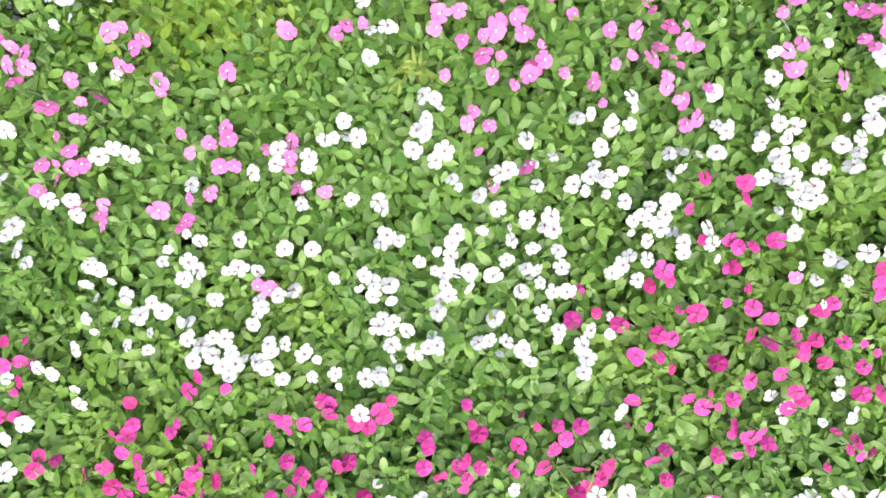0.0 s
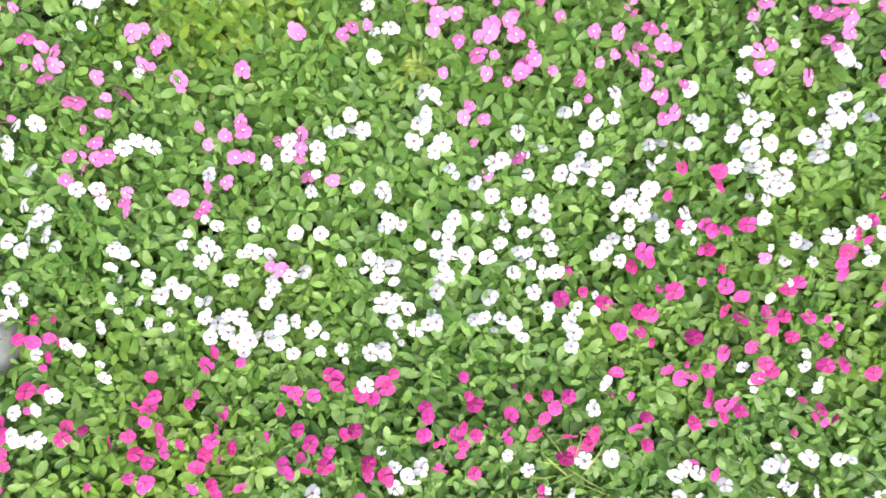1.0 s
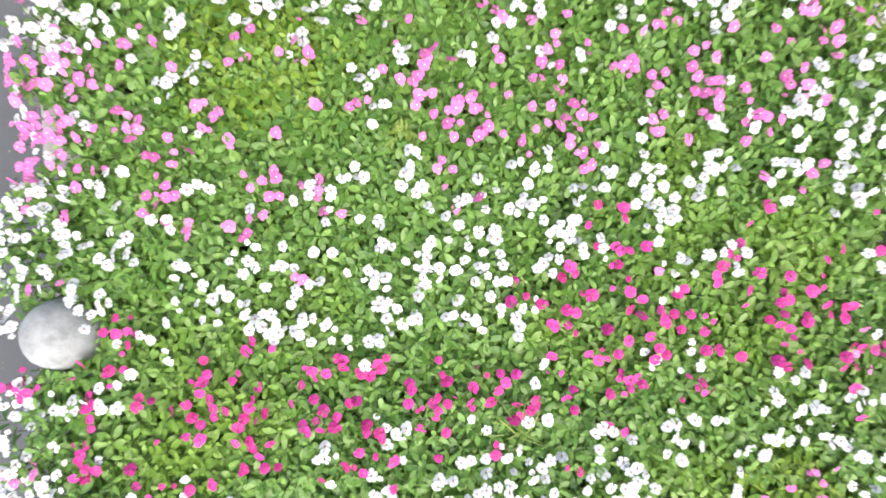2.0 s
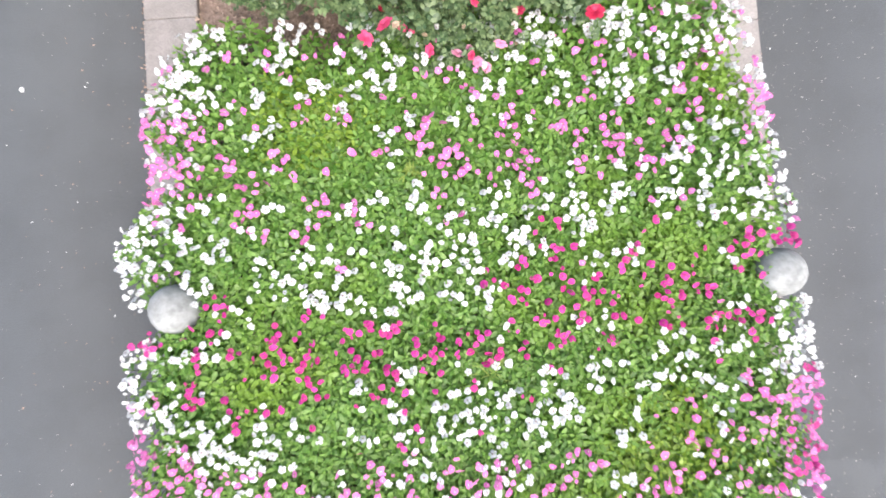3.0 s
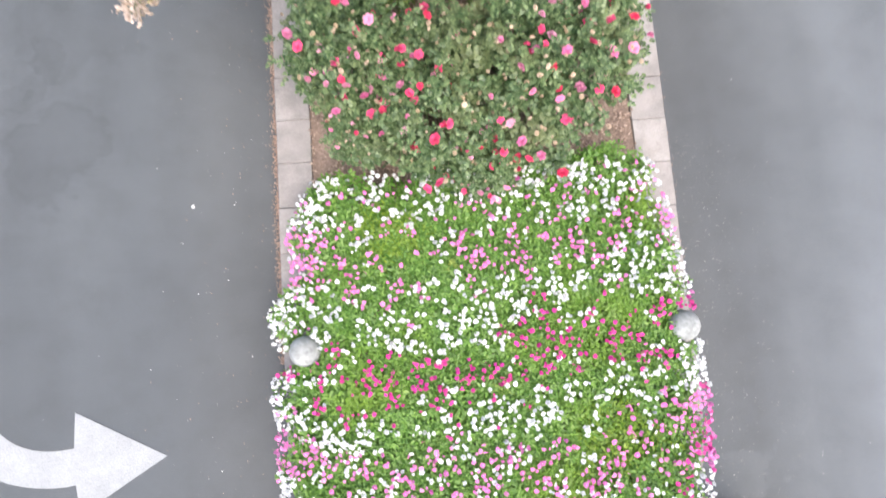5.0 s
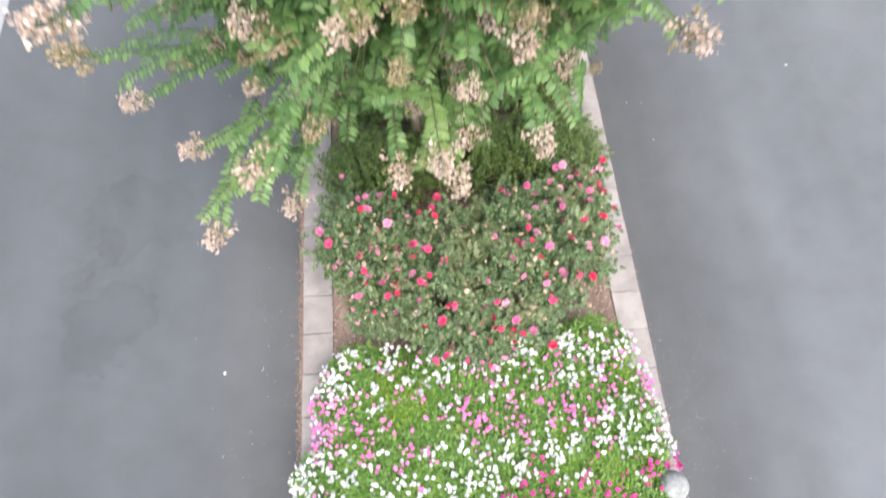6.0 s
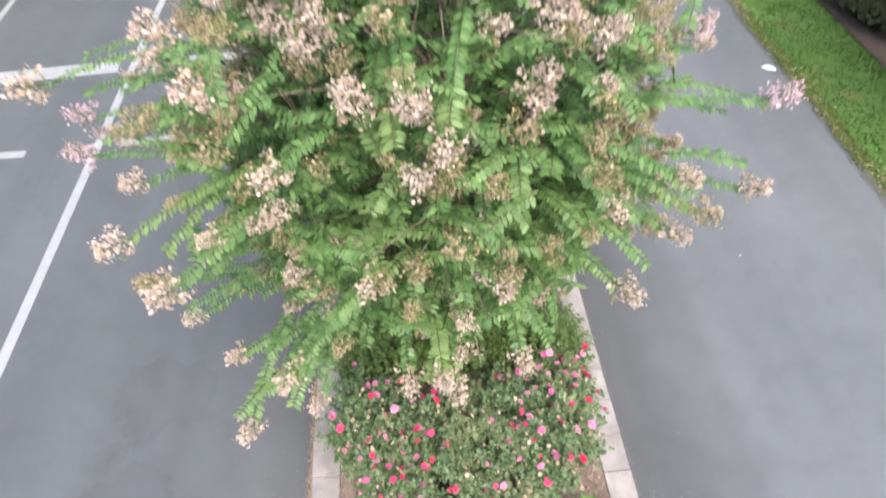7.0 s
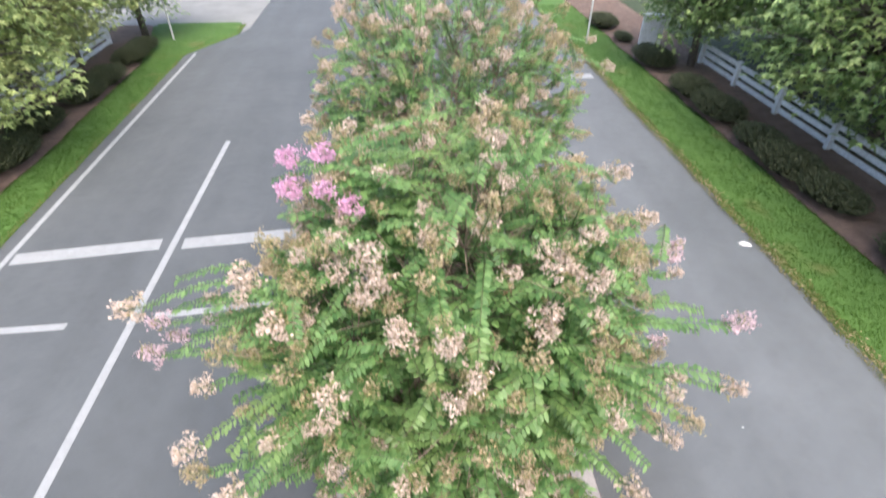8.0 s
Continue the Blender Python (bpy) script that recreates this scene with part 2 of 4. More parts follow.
PANICLE_PINK = petal_material("pink_panicle", (0.56, 0.26, 0.42), (0.66, 0.40, 0.55), per="Island")
LITTER = petal_material("leaf_litter", (0.17, 0.105, 0.075), (0.37, 0.255, 0.195), per="Island", through=0.0)
CHIP = petal_material("mulch_chip", (0.15, 0.10, 0.075), (0.42, 0.315, 0.25), per="Island", through=0.0)
GRIT = petal_material("pale_grit", (0.16, 0.15, 0.14), (0.34, 0.32, 0.30), per="Island", through=0.0)
PETAL_BIT = petal_material("fallen_petal", (0.55, 0.53, 0.52), (0.75, 0.74, 0.73), per="Island")


# ---- mesh tools ----
class Geo:
    """Gathers many small pieces into one mesh."""

    def __init__(self):
        self.v, self.loops, self.sizes, self.mats, self.count, self.known = [], [], [], [], 0, {}

    def add(self, verts, faces, turn=None, place=(0, 0, 0), mat=0):
        a = np.asarray(verts, float)
        if turn is not None:
            a = a @ turn.T
        self.v.append(a + place)
        key = (id(faces), mat)
        if key not in self.known:
            self.known[key] = (np.array([i for f in faces for i in f]), np.array([len(f) for f in faces]), np.full(len(faces), mat), faces)
        loops, sizes, mats, _ = self.known[key]
        self.loops.append(loops + self.count)
        self.sizes.append(sizes)
        self.mats.append(mats)
        self.count += len(a)

    def mesh(self, name, materials, smooth=True):
        me = bpy.data.meshes.new(name)
        v, loops, sizes, mats = (np.concatenate(k) for k in (self.v, self.loops, self.sizes, self.mats))
        me.vertices.add(len(v))
        me.vertices.foreach_set("co", v.astype(np.float32).ravel())
        me.loops.add(len(loops))
        me.loops.foreach_set("vertex_index", loops.astype(np.int32))
        me.polygons.add(len(sizes))
        me.polygons.foreach_set("loop_start", np.concatenate([[0], np.cumsum(sizes)[:-1]]).astype(np.int32))
        me.polygons.foreach_set("loop_total", sizes.astype(np.int32))
        for k in materials:
            me.materials.append(k)
        me.polygons.foreach_set("material_index", mats.astype(np.int32))
        me.polygons.foreach_set("use_smooth", np.full(len(sizes), smooth))
        me.update(calc_edges=True)
        me.validate()
        return me


def frame_of(along, up=(0, 0, 1), roll=0.0):
    """Turn whose x runs along the way and whose z points as nearly up as it can."""
    a, b, c = float(along[0]), float(along[1]), float(along[2])
    k = math.sqrt(a * a + b * b + c * c) + 1e-9
    a, b, c = a / k, b / k, c / k
    u, v, w = float(up[0]), float(up[1]), float(up[2])
    d, e, f = v * c - w * b, w * a - u * c, u * b - v * a
    k = math.sqrt(d * d + e * e + f * f)
    if k < 1e-4:
        d, e, f = c, 0.0, -a
        k = math.sqrt(d * d + f * f) + 1e-9
    d, e, f = d / k, e / k, f / k
    g, h, i = b * f - c * e, c * d - a * f, a * e - b * d
    p, q = math.cos(roll), math.sin(roll)
    return np.array(((a, p * d + q * g, p * g - q * d), (b, p * e + q * h, p * h - q * e), (c, p * f + q * i, p * i - q * f)))


def leaf_shape(length, width, fold=0.25, curl=0.2, blunt=0.75):
    """An oval leaf along x, folded on its midrib, its tip curling down."""
    w, L = width / 2, length
    z = lambda q: -curl * L * q * q
    v = [(0, 0, 0), (L * 0.3, w * 0.85, fold * w + z(0.3)), (L * 0.3, 0, z(0.3)), (L * 0.3, -w * 0.85, fold * w + z(0.3)),
         (L * 0.7, w * blunt, fold * w + z(0.7)), (L * 0.7, 0, z(0.7)), (L * 0.7, -w * blunt, fold * w + z(0.7)), (L, 0, z(1.0))]
    f = [(0, 2, 1), (0, 3, 2), (1, 2, 5, 4), (2, 3, 6, 5), (4, 5, 7), (5, 6, 7)]
    return v, f


def slim_leaf(length, width, curl=0.2, blunt=0.75):
    """A light leaf of few faces along x, its tip curling down."""
    w, L = width / 2, length
    v = [(0, 0, 0), (L * 0.32, w * 0.95, -curl * L * 0.08), (L * 0.28, -w * 0.95, -curl * L * 0.12), (L * 0.72, w * blunt, -curl * L * 0.5), (L * 0.68, -w * blunt, -curl * L * 0.45), (L, 0, -curl * L)]
    return v, SLIM_FACES


SLIM_FACES = [(0, 2, 1), (1, 2, 4, 3), (3, 4, 5)]


def round_leaf(length, width, fold=0.2, curl=0.2):
    """A leaf widest beyond its middle, with a blunt round tip."""
    w, L = width / 2, length
    v = [(0, 0, 0)]
    for t, k in ((0.3, 0.62), (0.62, 1.0), (0.88, 0.72)):
        z = -curl * L * t * t
        v += [(L * t, w * k, fold * w * k + z), (L * t, 0, z), (L * t, -w * k, fold * w * k + z)]
    v.append((L, 0, -curl * L))
    f = [(0, 2, 1), (0, 3, 2), (1, 2, 5, 4), (2, 3, 6, 5), (4, 5, 8, 7), (5, 6, 9, 8), (7, 8, 10), (8, 9, 10)]
    return v, f


def tube(g, points, radii, sides=6, mat=0):
    """A tapered stem through the points."""
    pts = [np.asarray(p, float) for p in points]
    rings = []
    for i, p in enumerate(pts):
        d = pts[min(i + 1, len(pts) - 1)] - pts[max(i - 1, 0)]
        R = frame_of(d, (0.3, 0.2, 1))
        rings.append([p + radii[i] * (math.cos(a) * R[:, 1] + math.sin(a) * R[:, 2]) for a in np.linspace(0, 2 * math.pi, sides, endpoint=False)])
    v = [q for r in rings for q in r]
    f = []
    for i in range(len(pts) - 1):
        for k in range(sides):
            f.append((i * sides + k, i * sides + (k + 1) % sides, (i + 1) * sides + (k + 1) % sides, (i + 1) * sides + k))
    f.append(tuple(range(sides))[::-1])
    f.append(tuple((len(pts) - 1) * sides + k for k in range(sides)))
    g.add(v, f, mat=mat)


def box(g, lo, hi, bevel=0.0, mat=0):
    """A block with chamfered upright and top edges."""
    (x0, y0, z0), (x1, y1, z1) = lo, hi
    b = bevel
    if b <= 0:
        v = [(x, y, z) for z in (z0, z1) for x, y in ((x0, y0), (x1, y0), (x1, y1), (x0, y1))]
        f = [(3, 2, 1, 0), (4, 5, 6, 7), (0, 1, 5, 4), (1, 2, 6, 5), (2, 3, 7, 6), (3, 0, 4, 7)]
        g.add(v, f, mat=mat)
        return
    def ring(z, k):
        return [(x0 + k + b, y0 + k, z), (x1 - k - b, y0 + k, z), (x1 - k, y0 + k + b, z), (x1 - k, y1 - k - b, z),
                (x1 - k - b, y1 - k, z), (x0 + k + b, y1 - k, z), (x0 + k, y1 - k - b, z), (x0 + k, y0 + k + b, z)]
    v = ring(z0, 0) + ring(z1 - b, 0) + ring(z1, b * 0.7)
    f = [tuple(range(8))[::-1], tuple(range(16, 24))]
    for i in range(2):
        for k in range(8):
            f.append((i * 8 + k, i * 8 + (k + 1) % 8, (i + 1) * 8 + (k + 1) % 8, (i + 1) * 8 + k))
    g.add(v, f, mat=mat)


def part(name, data, parent=None, label="", place=None):
    ob = new(name, data)
    ob.parent = parent
    if place is not None:
        ob.matrix_basis = place
    if label:
        ob["label"] = label
    return ob


def thing(name, label, category, place=None, group="", kind="", data=None):
    ob = new(name, data)
    if place is not None:
        ob.matrix_basis = place
    return tagged(ob, label, category, group, kind)


def lump(x, y, s, seed=0.0):
    """Smooth unevenness from -1 to 1."""
    return noise.noise((x * s + seed, y * s - seed, seed * 1.7))


def sheet(name, xs, ys, height, material, label, category):
    """A fine sheet over the plan, of kind structure."""
    g = Geo()
    v = [(x, y, height(x, y)) for y in ys for x in xs]
    n = len(xs)
    f = [(j * n + i, j * n + i + 1, (j + 1) * n + i + 1, (j + 1) * n + i) for j in range(len(ys) - 1) for i in range(n - 1)]
    g.add(v, f)
    return thing(name, label, category, kind="structure", data=g.mesh(name, [material]))


def flat(name, corners, z, material, label, category, thick=0.0):
    """A flat painted or paved patch with the given outline."""
    g = Geo()
    n = len(corners)
    v = [(x, y, z) for x, y in corners]
    f = [tuple(range(n))]
    if thick:
        v += [(x, y, z - thick) for x, y in corners]
        f += [(i, i + n, (i + 1) % n + n, (i + 1) % n) for i in range(n)]
    g.add(v, f)
    return thing(name, label, category, kind="structure", data=g.mesh(name, [material], False))


# ---- ground, roads, verges ----
LEFT_EDGE, RIGHT_EDGE = -7.52, 5.74     # edges of the asphalt
OUT, INN = 1.375, 1.135                 # outer and inner face of the median's kerb
flat("ground", [(1500 * math.cos(a), 1500 * math.sin(a)) for a in np.linspace(0, 2 * math.pi, 48, endpoint=False)], -0.1, FIELD,
     "broad flat grassy ground reaching the horizon", "ground")
flat("road", [(LEFT_EDGE, -60), (RIGHT_EDGE, -60), (RIGHT_EDGE, 24), (6.2, 30), (7.5, 160), (-6.0, 160), (-6.0, 23), (-6.25, 20.6), (-7.0, 19.2),
              (LEFT_EDGE, 18.2)], 0.0, ASPHALT, "grey worn asphalt road with mottled stains", "road", 0.08)
flat("driveway", [(-6.02, 21.4), (-6.02, 40), (-30, 40), (-30, 22.0), (-6.25, 22.0), (-6.25, 20.7)], 0.008, CONCRETE,
     "pale concrete driveway joining the road", "driveway", 0.05)


def verge_height(x, y):
    return 0.03 + 0.02 * lump(x, y, 1.3, 3.0) + 0.008 * lump(x, y, 6.0, 8.0)


def verge(name, inner, outer, y0, y1, label, material=GRASS, raise_by=0.0, category="grass verge", step=0.25):
    """A strip beside the road between two lines that may bend, given as functions of y."""
    g = Geo()
    ys = np.arange(y0, y1 + step, step)
    cols = 9
    v = []
    for y in ys:
        a, b = inner(y), outer(y)
        for i in range(cols):
            x = a + (b - a) * i / (cols - 1)
            v.append((x, y, verge_height(x, y) + raise_by - (0.05 if i in (0, cols - 1) else 0)))
    f = [(j * cols + i, j * cols + i + 1, (j + 1) * cols + i + 1, (j + 1) * cols + i) for j in range(len(ys) - 1) for i in range(cols - 1)]
    if inner(0) > outer(0):
        f = [q[::-1] for q in f]
    g.add(v, f)
    return thing(name, label, category, kind="structure", data=g.mesh(name, [material]))


def left_in(y):
    return LEFT_EDGE + 0.05 * lump(0, y, 1.5, 2.0) if y < 18.2 else LEFT_EDGE + min(1.22, (y - 18.2) * 0.52)


def left_out(y):
    return -8.6 + 0.12 * lump(0, y, 0.6, 5.0) if y < 17 else -8.6 - (y - 17) * 0.25


def right_in(y):
    return RIGHT_EDGE - 0.15 + 0.05 * lump(3, y, 1.5, 2.0)


def right_out(y):
    return 7.32 + 0.08 * lump(3, y, 0.7, 6.0)


verge("verge_left", left_in, left_out, -14, 22.1, "mown green grass strip beside the road")
verge("verge_right", right_in, right_out, -14, 40, "mown green grass strip with yellowed road edge")
verge("mulch_left", lambda y: left_out(y) + 0.05, lambda y: -11.2, -14, 22, "brown bark mulch bed under the shrubs", MULCH, 0.012, "mulch bed", 0.5)
verge("mulch_right", lambda y: right_out(y) - 0.05, lambda y: 9.75, -14, 40, "brown bark mulch bed under the shrubs", MULCH, 0.012, "mulch bed", 0.5)
NOSE = -1.256                           # where the straight kerbs end and the round nose begins


def median_bed():
    g, v, n = Geo(), [], 24
    ys = np.linspace(NOSE - INN, 13, 150)
    for y in ys:
        half = INN + 0.01 if y > NOSE else max(0.02, math.sqrt(max(0, INN ** 2 - (y - NOSE) ** 2))) + 0.01
        v += [(half * (2 * i / (n - 1) - 1), y, 0.10 + 0.03 * lump(half * (2 * i / (n - 1) - 1), y, 3.0, 1.0)) for i in range(n)]
    g.add(v, [(j * n + i, j * n + i + 1, (j + 1) * n + i + 1, (j + 1) * n + i) for j in range(len(ys) - 1) for i in range(n - 1)])
    thing("median_bed", "brown chipped mulch soil inside the median", "soil", kind="structure", data=g.mesh("median_bed", [SOIL]))


median_bed()

# painted lines and arrow
def stripe(name, x0, y0, x1, y1, w, label):
    d = Vector((x1 - x0, y1 - y0)).normalized()
    s = Vector((-d.y, d.x)) * w / 2
    return flat(name, [(x0 - s.x, y0 - s.y), (x1 - s.x, y1 - s.y), (x1 + s.x, y1 + s.y), (x0 + s.x, y0 + s.y)], 0.004, PAINT, label, "road marking")


stripe("lane_line", -4.56, -40, -4.56, 11.45, 0.115, "solid white painted lane line on asphalt")
stripe("edge_line", -7.22, -40, -7.22, 18.4, 0.10, "solid white painted edge line beside the grass")
stripe("stop_bar", -7.12, 7.15, -4.78, 7.39, 0.32, "wide white painted bar across the lane")
stripe("stop_bar", -4.40, 7.37, -1.5, 7.59, 0.32, "wide white painted bar across the turning lane")
stripe("crossing_line", -7.1, 5.42, -5.48, 5.45, 0.13, "thin white painted line across the lane")
stripe("crossing_line", -4.28, 5.56, -1.5, 5.76, 0.13, "thin white painted line across the turning lane")
stripe("stop_bar", 4.3, 15.1, 5.42, 15.1, 0.4, "white painted bar across the right roadway")


def turn_arrow():
    """A short bent arrow: head towards the median, shaft curving into a stub tail."""
    pts = [(-2.22, -1.30), (-2.84, -0.97), (-2.845, -1.205)]
    for a in np.linspace(-84, -178, 12):
        pts.append((-2.97 + 0.46 * math.cos(radians(a)), -0.87 + 0.345 * math.sin(radians(a))))
    for a in np.linspace(-178, -86, 14):
        pts.append((-2.95 + 0.80 * math.cos(radians(a)), -0.87 + 0.585 * math.sin(radians(a))))
    pts += [(-2.83, -1.445), (-2.80, -1.64)]
    return flat("turn_arrow", pts, 0.004, PAINT, "white painted turn arrow on grey asphalt", "road marking")


turn_arrow()


def scatter(name, count, where, size, material, label, category, seed, flatness=0.3):
    """Small flakes lying about, one object of kind stuff."""
    g, r = Geo(), random.Random(seed)
    for _ in range(count):
        x, y, z = where(r)
        s = r.uniform(*size)
        k = r.uniform(0.3, 0.8)
        v = [(-s, -s * k * 0.6, 0), (s * 0.2, -s * k, s * flatness), (s, 0, 0), (0, s * k, s * flatness * 0.6)]
        R = np.array(Euler((r.uniform(-0.3, 0.3), r.uniform(-0.3, 0.3), r.uniform(0, 6.28))).to_matrix())
        g.add(v, [(0, 1, 2, 3)], R, (x, y, z))
    return thing(name, label, category, kind="stuff", data=g.mesh(name, [material], False))


def beside_kerb(r, side):
    y = r.uniform(-0.75, 6.0)
    x = side * (OUT + abs(r.gauss(0, 0.026)) + 0.006)
    return x, y, 0.006


scatter("leaf_litter", 15000, lambda r: beside_kerb(r, -1), (0.003, 0.009), LITTER, "brown dry leaf litter along the kerb", "leaf litter", 1)
scatter("leaf_litter", 1800, lambda r: beside_kerb(r, 1), (0.003, 0.008), LITTER, "thin brown leaf litter along the kerb", "leaf litter", 2)
scatter("leaf_litter", 260, lambda r: (-OUT - abs(r.gauss(0.05, 0.35)), r.uniform(-2, 4), 0.005), (0.003, 0.007), LITTER,
        "scattered dry bits on the asphalt", "leaf litter", 3)
scatter("leaf_litter", 2600, lambda r: (RIGHT_EDGE + r.gauss(-0.01, 0.07), r.uniform(1, 18), 0.012 + r.uniform(0, 0.03)), (0.008, 0.03), STRAW,
        "dry straw and leaves along the grass edge", "leaf litter", 6)
scatter("fallen_petals", 90, lambda r: (r.choice((-1, 1)) * (OUT + abs(r.gauss(0.1, 0.8))), r.uniform(-2.2, 5), 0.005), (0.002, 0.006), PETAL_BIT,
        "tiny pale petals and grit on the asphalt", "petals", 4)
scatter("pale_grit", 700, lambda r: (OUT + 0.06 + abs(r.gauss(0.15, 0.3)), r.uniform(-2.1, 0.6) + 0.2 * r.random(), 0.004), (0.0015, 0.005), GRIT,
        "pale grit on the asphalt beside the median", "grit", 7)
scatter("pale_grit", 420, lambda r: (-OUT - 0.06 - abs(r.gauss(0.2, 0.5)), r.uniform(-2.0, 3.0), 0.004), (0.0012, 0.004), GRIT,
        "pale grit scattered on the turning lane", "grit", 8)
scatter("mulch_chips", 9000, lambda r: (r.uniform(-INN, INN), r.uniform(0.2, 2.6), 0.135 + r.uniform(-0.02, 0.012)), (0.005, 0.015), CHIP,
        "tan and brown wood chips of the bed", "mulch", 5, 0.5)
for x, y, s, k in ((-2.019, 0.397, 0.017, 0.85), (5.42, 6.5, 0.115, 0.42), (3.4, 3.0, 0.012, 0.8)):
    g, _s = Geo(), random.Random(int(x * 100))
    v = [(s * math.cos(a) * _s.uniform(0.65, 1.2), s * k * math.sin(a) * _s.uniform(0.55, 1.3), 0) for a in np.linspace(0, 6.28, 9)[:-1]]
    v += [(p[0] * 0.6, p[1] * 0.6 + s * 0.1, s * _s.uniform(0.12, 0.4)) for p in v]
    g.add(v, [tuple(range(8, 16))] + [(k, (k + 1) % 8, 8 + (k + 1) % 8, 8 + k) for k in range(8)])
    thing("litter_scrap", "small crumpled white scrap on the asphalt", "litter", pose(x, y, 0.002, 0, 0, -25), data=g.mesh("scrap", [PETAL_BIT], False))


# ---- bedding flowers ----
def bed_half(y, side=1):
    """How far the planting reaches from the middle: inside the kerb at the front, spilling over it further back."""
    if side < 0:
        ys, xs = (-2.6, -2.3, -2.1, -1.9, -1.7, -1.3, -0.82, -0.72, -0.6, -0.36, -0.29, -0.15, 0.05, 0.2, 0.5), (0.35, 0.9, 1.08, 1.23, 1.33, 1.385, 1.40, 1.24, 1.39, 1.40, 1.25, 1.24, 1.27, 1.19, 1.12)
    else:
        ys, xs = (-2.6, -2.3, -2.1, -1.9, -1.7, -1.45, -1.2, -0.6, -0.5, -0.3, 0.0, 0.2, 0.5), (0.35, 0.9, 1.05, 1.17, 1.26, 1.31, 1.32, 1.31, 1.29, 1.26, 1.23, 1.18, 1.09)
    return float(np.interp(y, ys, xs))


def canopy(x, y):
    """Height of the flowers' leaf canopy; it spills lower over the kerb and at the front edge."""
    edge = max(0.0, abs(x) - 0.95) / 0.42
    front = max(0.0, y - 0.28) / 0.3
    return 0.43 + 0.035 * lump(x, y, 2.6, 11.0) - 0.11 * edge * edge - 0.10 * front * front


PETAL_FACES = [(0, 7, 4), (7, 6, 5, 4), (0, 4, 1), (1, 4, 3, 2)]


def flower_mesh(name, petal, eye, seed, width=0.62):
    """Five flat overlapping petals round a small eye."""
    g, r = Geo(), random.Random(seed)
    for k in range(5):
        a = k * 2 * math.pi / 5 + r.uniform(-0.06, 0.06)
        L, w, z = 0.0150 * r.uniform(0.8, 1.14), 0.0150 * width * r.uniform(0.8, 1.12), 0.0005 * k
        v = [(0.001, 0, 0.0), (L * 0.45, w * 0.72, 0.001), (L * 0.8, w, 0.0), (L * 0.98, w * 0.6, -0.0012), (L * 1.03, 0, -0.0018), (L * 0.98, -w * 0.6, -0.0018),
             (L * 0.8, -w, -0.0012), (L * 0.45, -w * 0.72, -0.0005)]
        c, s = math.cos(a), math.sin(a)
        g.add(v, PETAL_FACES, np.array([[c, -s, 0], [s, c, 0], [0, 0, 1]]), (0, 0, z), 0)
    ring = [(0.0022 * math.cos(a), 0.0022 * math.sin(a), 0.0056) for a in np.linspace(0, 6.283, 7)[:-1]]
    g.add(ring, [tuple(range(6))], mat=1)
    tube(g, [(0, 0, -0.03), (0, 0, 0)], [0.0012, 0.0012], 3, 2)
    return g.mesh(name, [petal, eye, STEM], False)


FLOWERS = {"white": [flower_mesh("white_flower", WHITE_PETAL, EYE_DARK, s, 0.51) for s in (1, 2, 3, 11)],
           "pink": [flower_mesh("pink_flower", PINK_PETAL, EYE_PALE, s, 0.49) for s in (4, 5, 6, 12)],
           "magenta": [flower_mesh("magenta_flower", MAGENTA_PETAL, EYE_RED, s, 0.56) for s in (7, 8, 9, 13)]}


def vinca_foliage(seed, leaf=VINCA_LEAF):
    """Leafy shoots that end in rosettes, filling a cushion about 0.46 m across."""
    g, stems, r = Geo(), Geo(), random.Random(seed)
    shapes = [round_leaf(L, w, 0.16, c) for L, w, c in ((0.020, 0.0095, 0.1), (0.040, 0.0172, 0.16), (0.041, 0.0185, 0.26), (0.039, 0.0165, 0.08))]
    for k in range(122):
        a, q = k * 2.39996 + r.uniform(-0.3, 0.3), math.sqrt((k + 0.5) / 122) * 0.245
        x, y = q * math.cos(a) + r.uniform(-0.014, 0.014), q * math.sin(a) + r.uniform(-0.014, 0.014)
        top = -0.014 - 0.6 * q * q + r.choice((0.0, 0.0, -0.02, -0.045)) + r.uniform(-0.012, 0.012)
        tilt = Vector((x * 1.6 + r.uniform(-0.3, 0.3), y * 1.6 + r.uniform(-0.3, 0.3), 1)).normalized()
        base = np.array((x * 0.55, y * 0.55, -0.3))
        tip = np.array((x, y, top))
        tube(stems, [base, (base + tip) / 2 + np.array((x * 0.2, y * 0.2, 0)), tip], [0.003, 0.0025, 0.0015], 3)
        spin, big = r.uniform(0, 6.28), r.uniform(0.80, 1.14)
        # pairs of leaves, each pair set across the one above it
        for tier, (length, rise) in enumerate(((0.020, 0.85), (0.035, 0.40), (0.043, 0.10), (0.045, -0.2))):
            for side in (0.0, math.pi):
                ang = spin + side + tier * 1.5708 + r.uniform(-0.22, 0.22)
                d = Vector((math.cos(ang), math.sin(ang), rise + r.uniform(-0.12, 0.12)))
                d = (tilt.to_track_quat("Z", "Y") @ d).normalized()
                v, f = shapes[0 if tier == 0 else r.choice((1, 2, 3))]
                grow = big * r.uniform(0.9, 1.1) * length / (0.02 if tier == 0 else 0.04)
                g.add(v, f, frame_of(d, tilt, r.uniform(-0.2, 0.2)) * grow, tip - np.array(tilt) * (tier * 0.014) + np.array(d) * 0.003)
    return g.mesh("vinca_foliage", [leaf]), stems.mesh("vinca_stems", [STEM])


VINCA = [vinca_foliage(s) for s in range(20, 26)]
VINCA_PALE = [vinca_foliage(s, VINCA_PALE_LEAF) for s in (27, 28)]


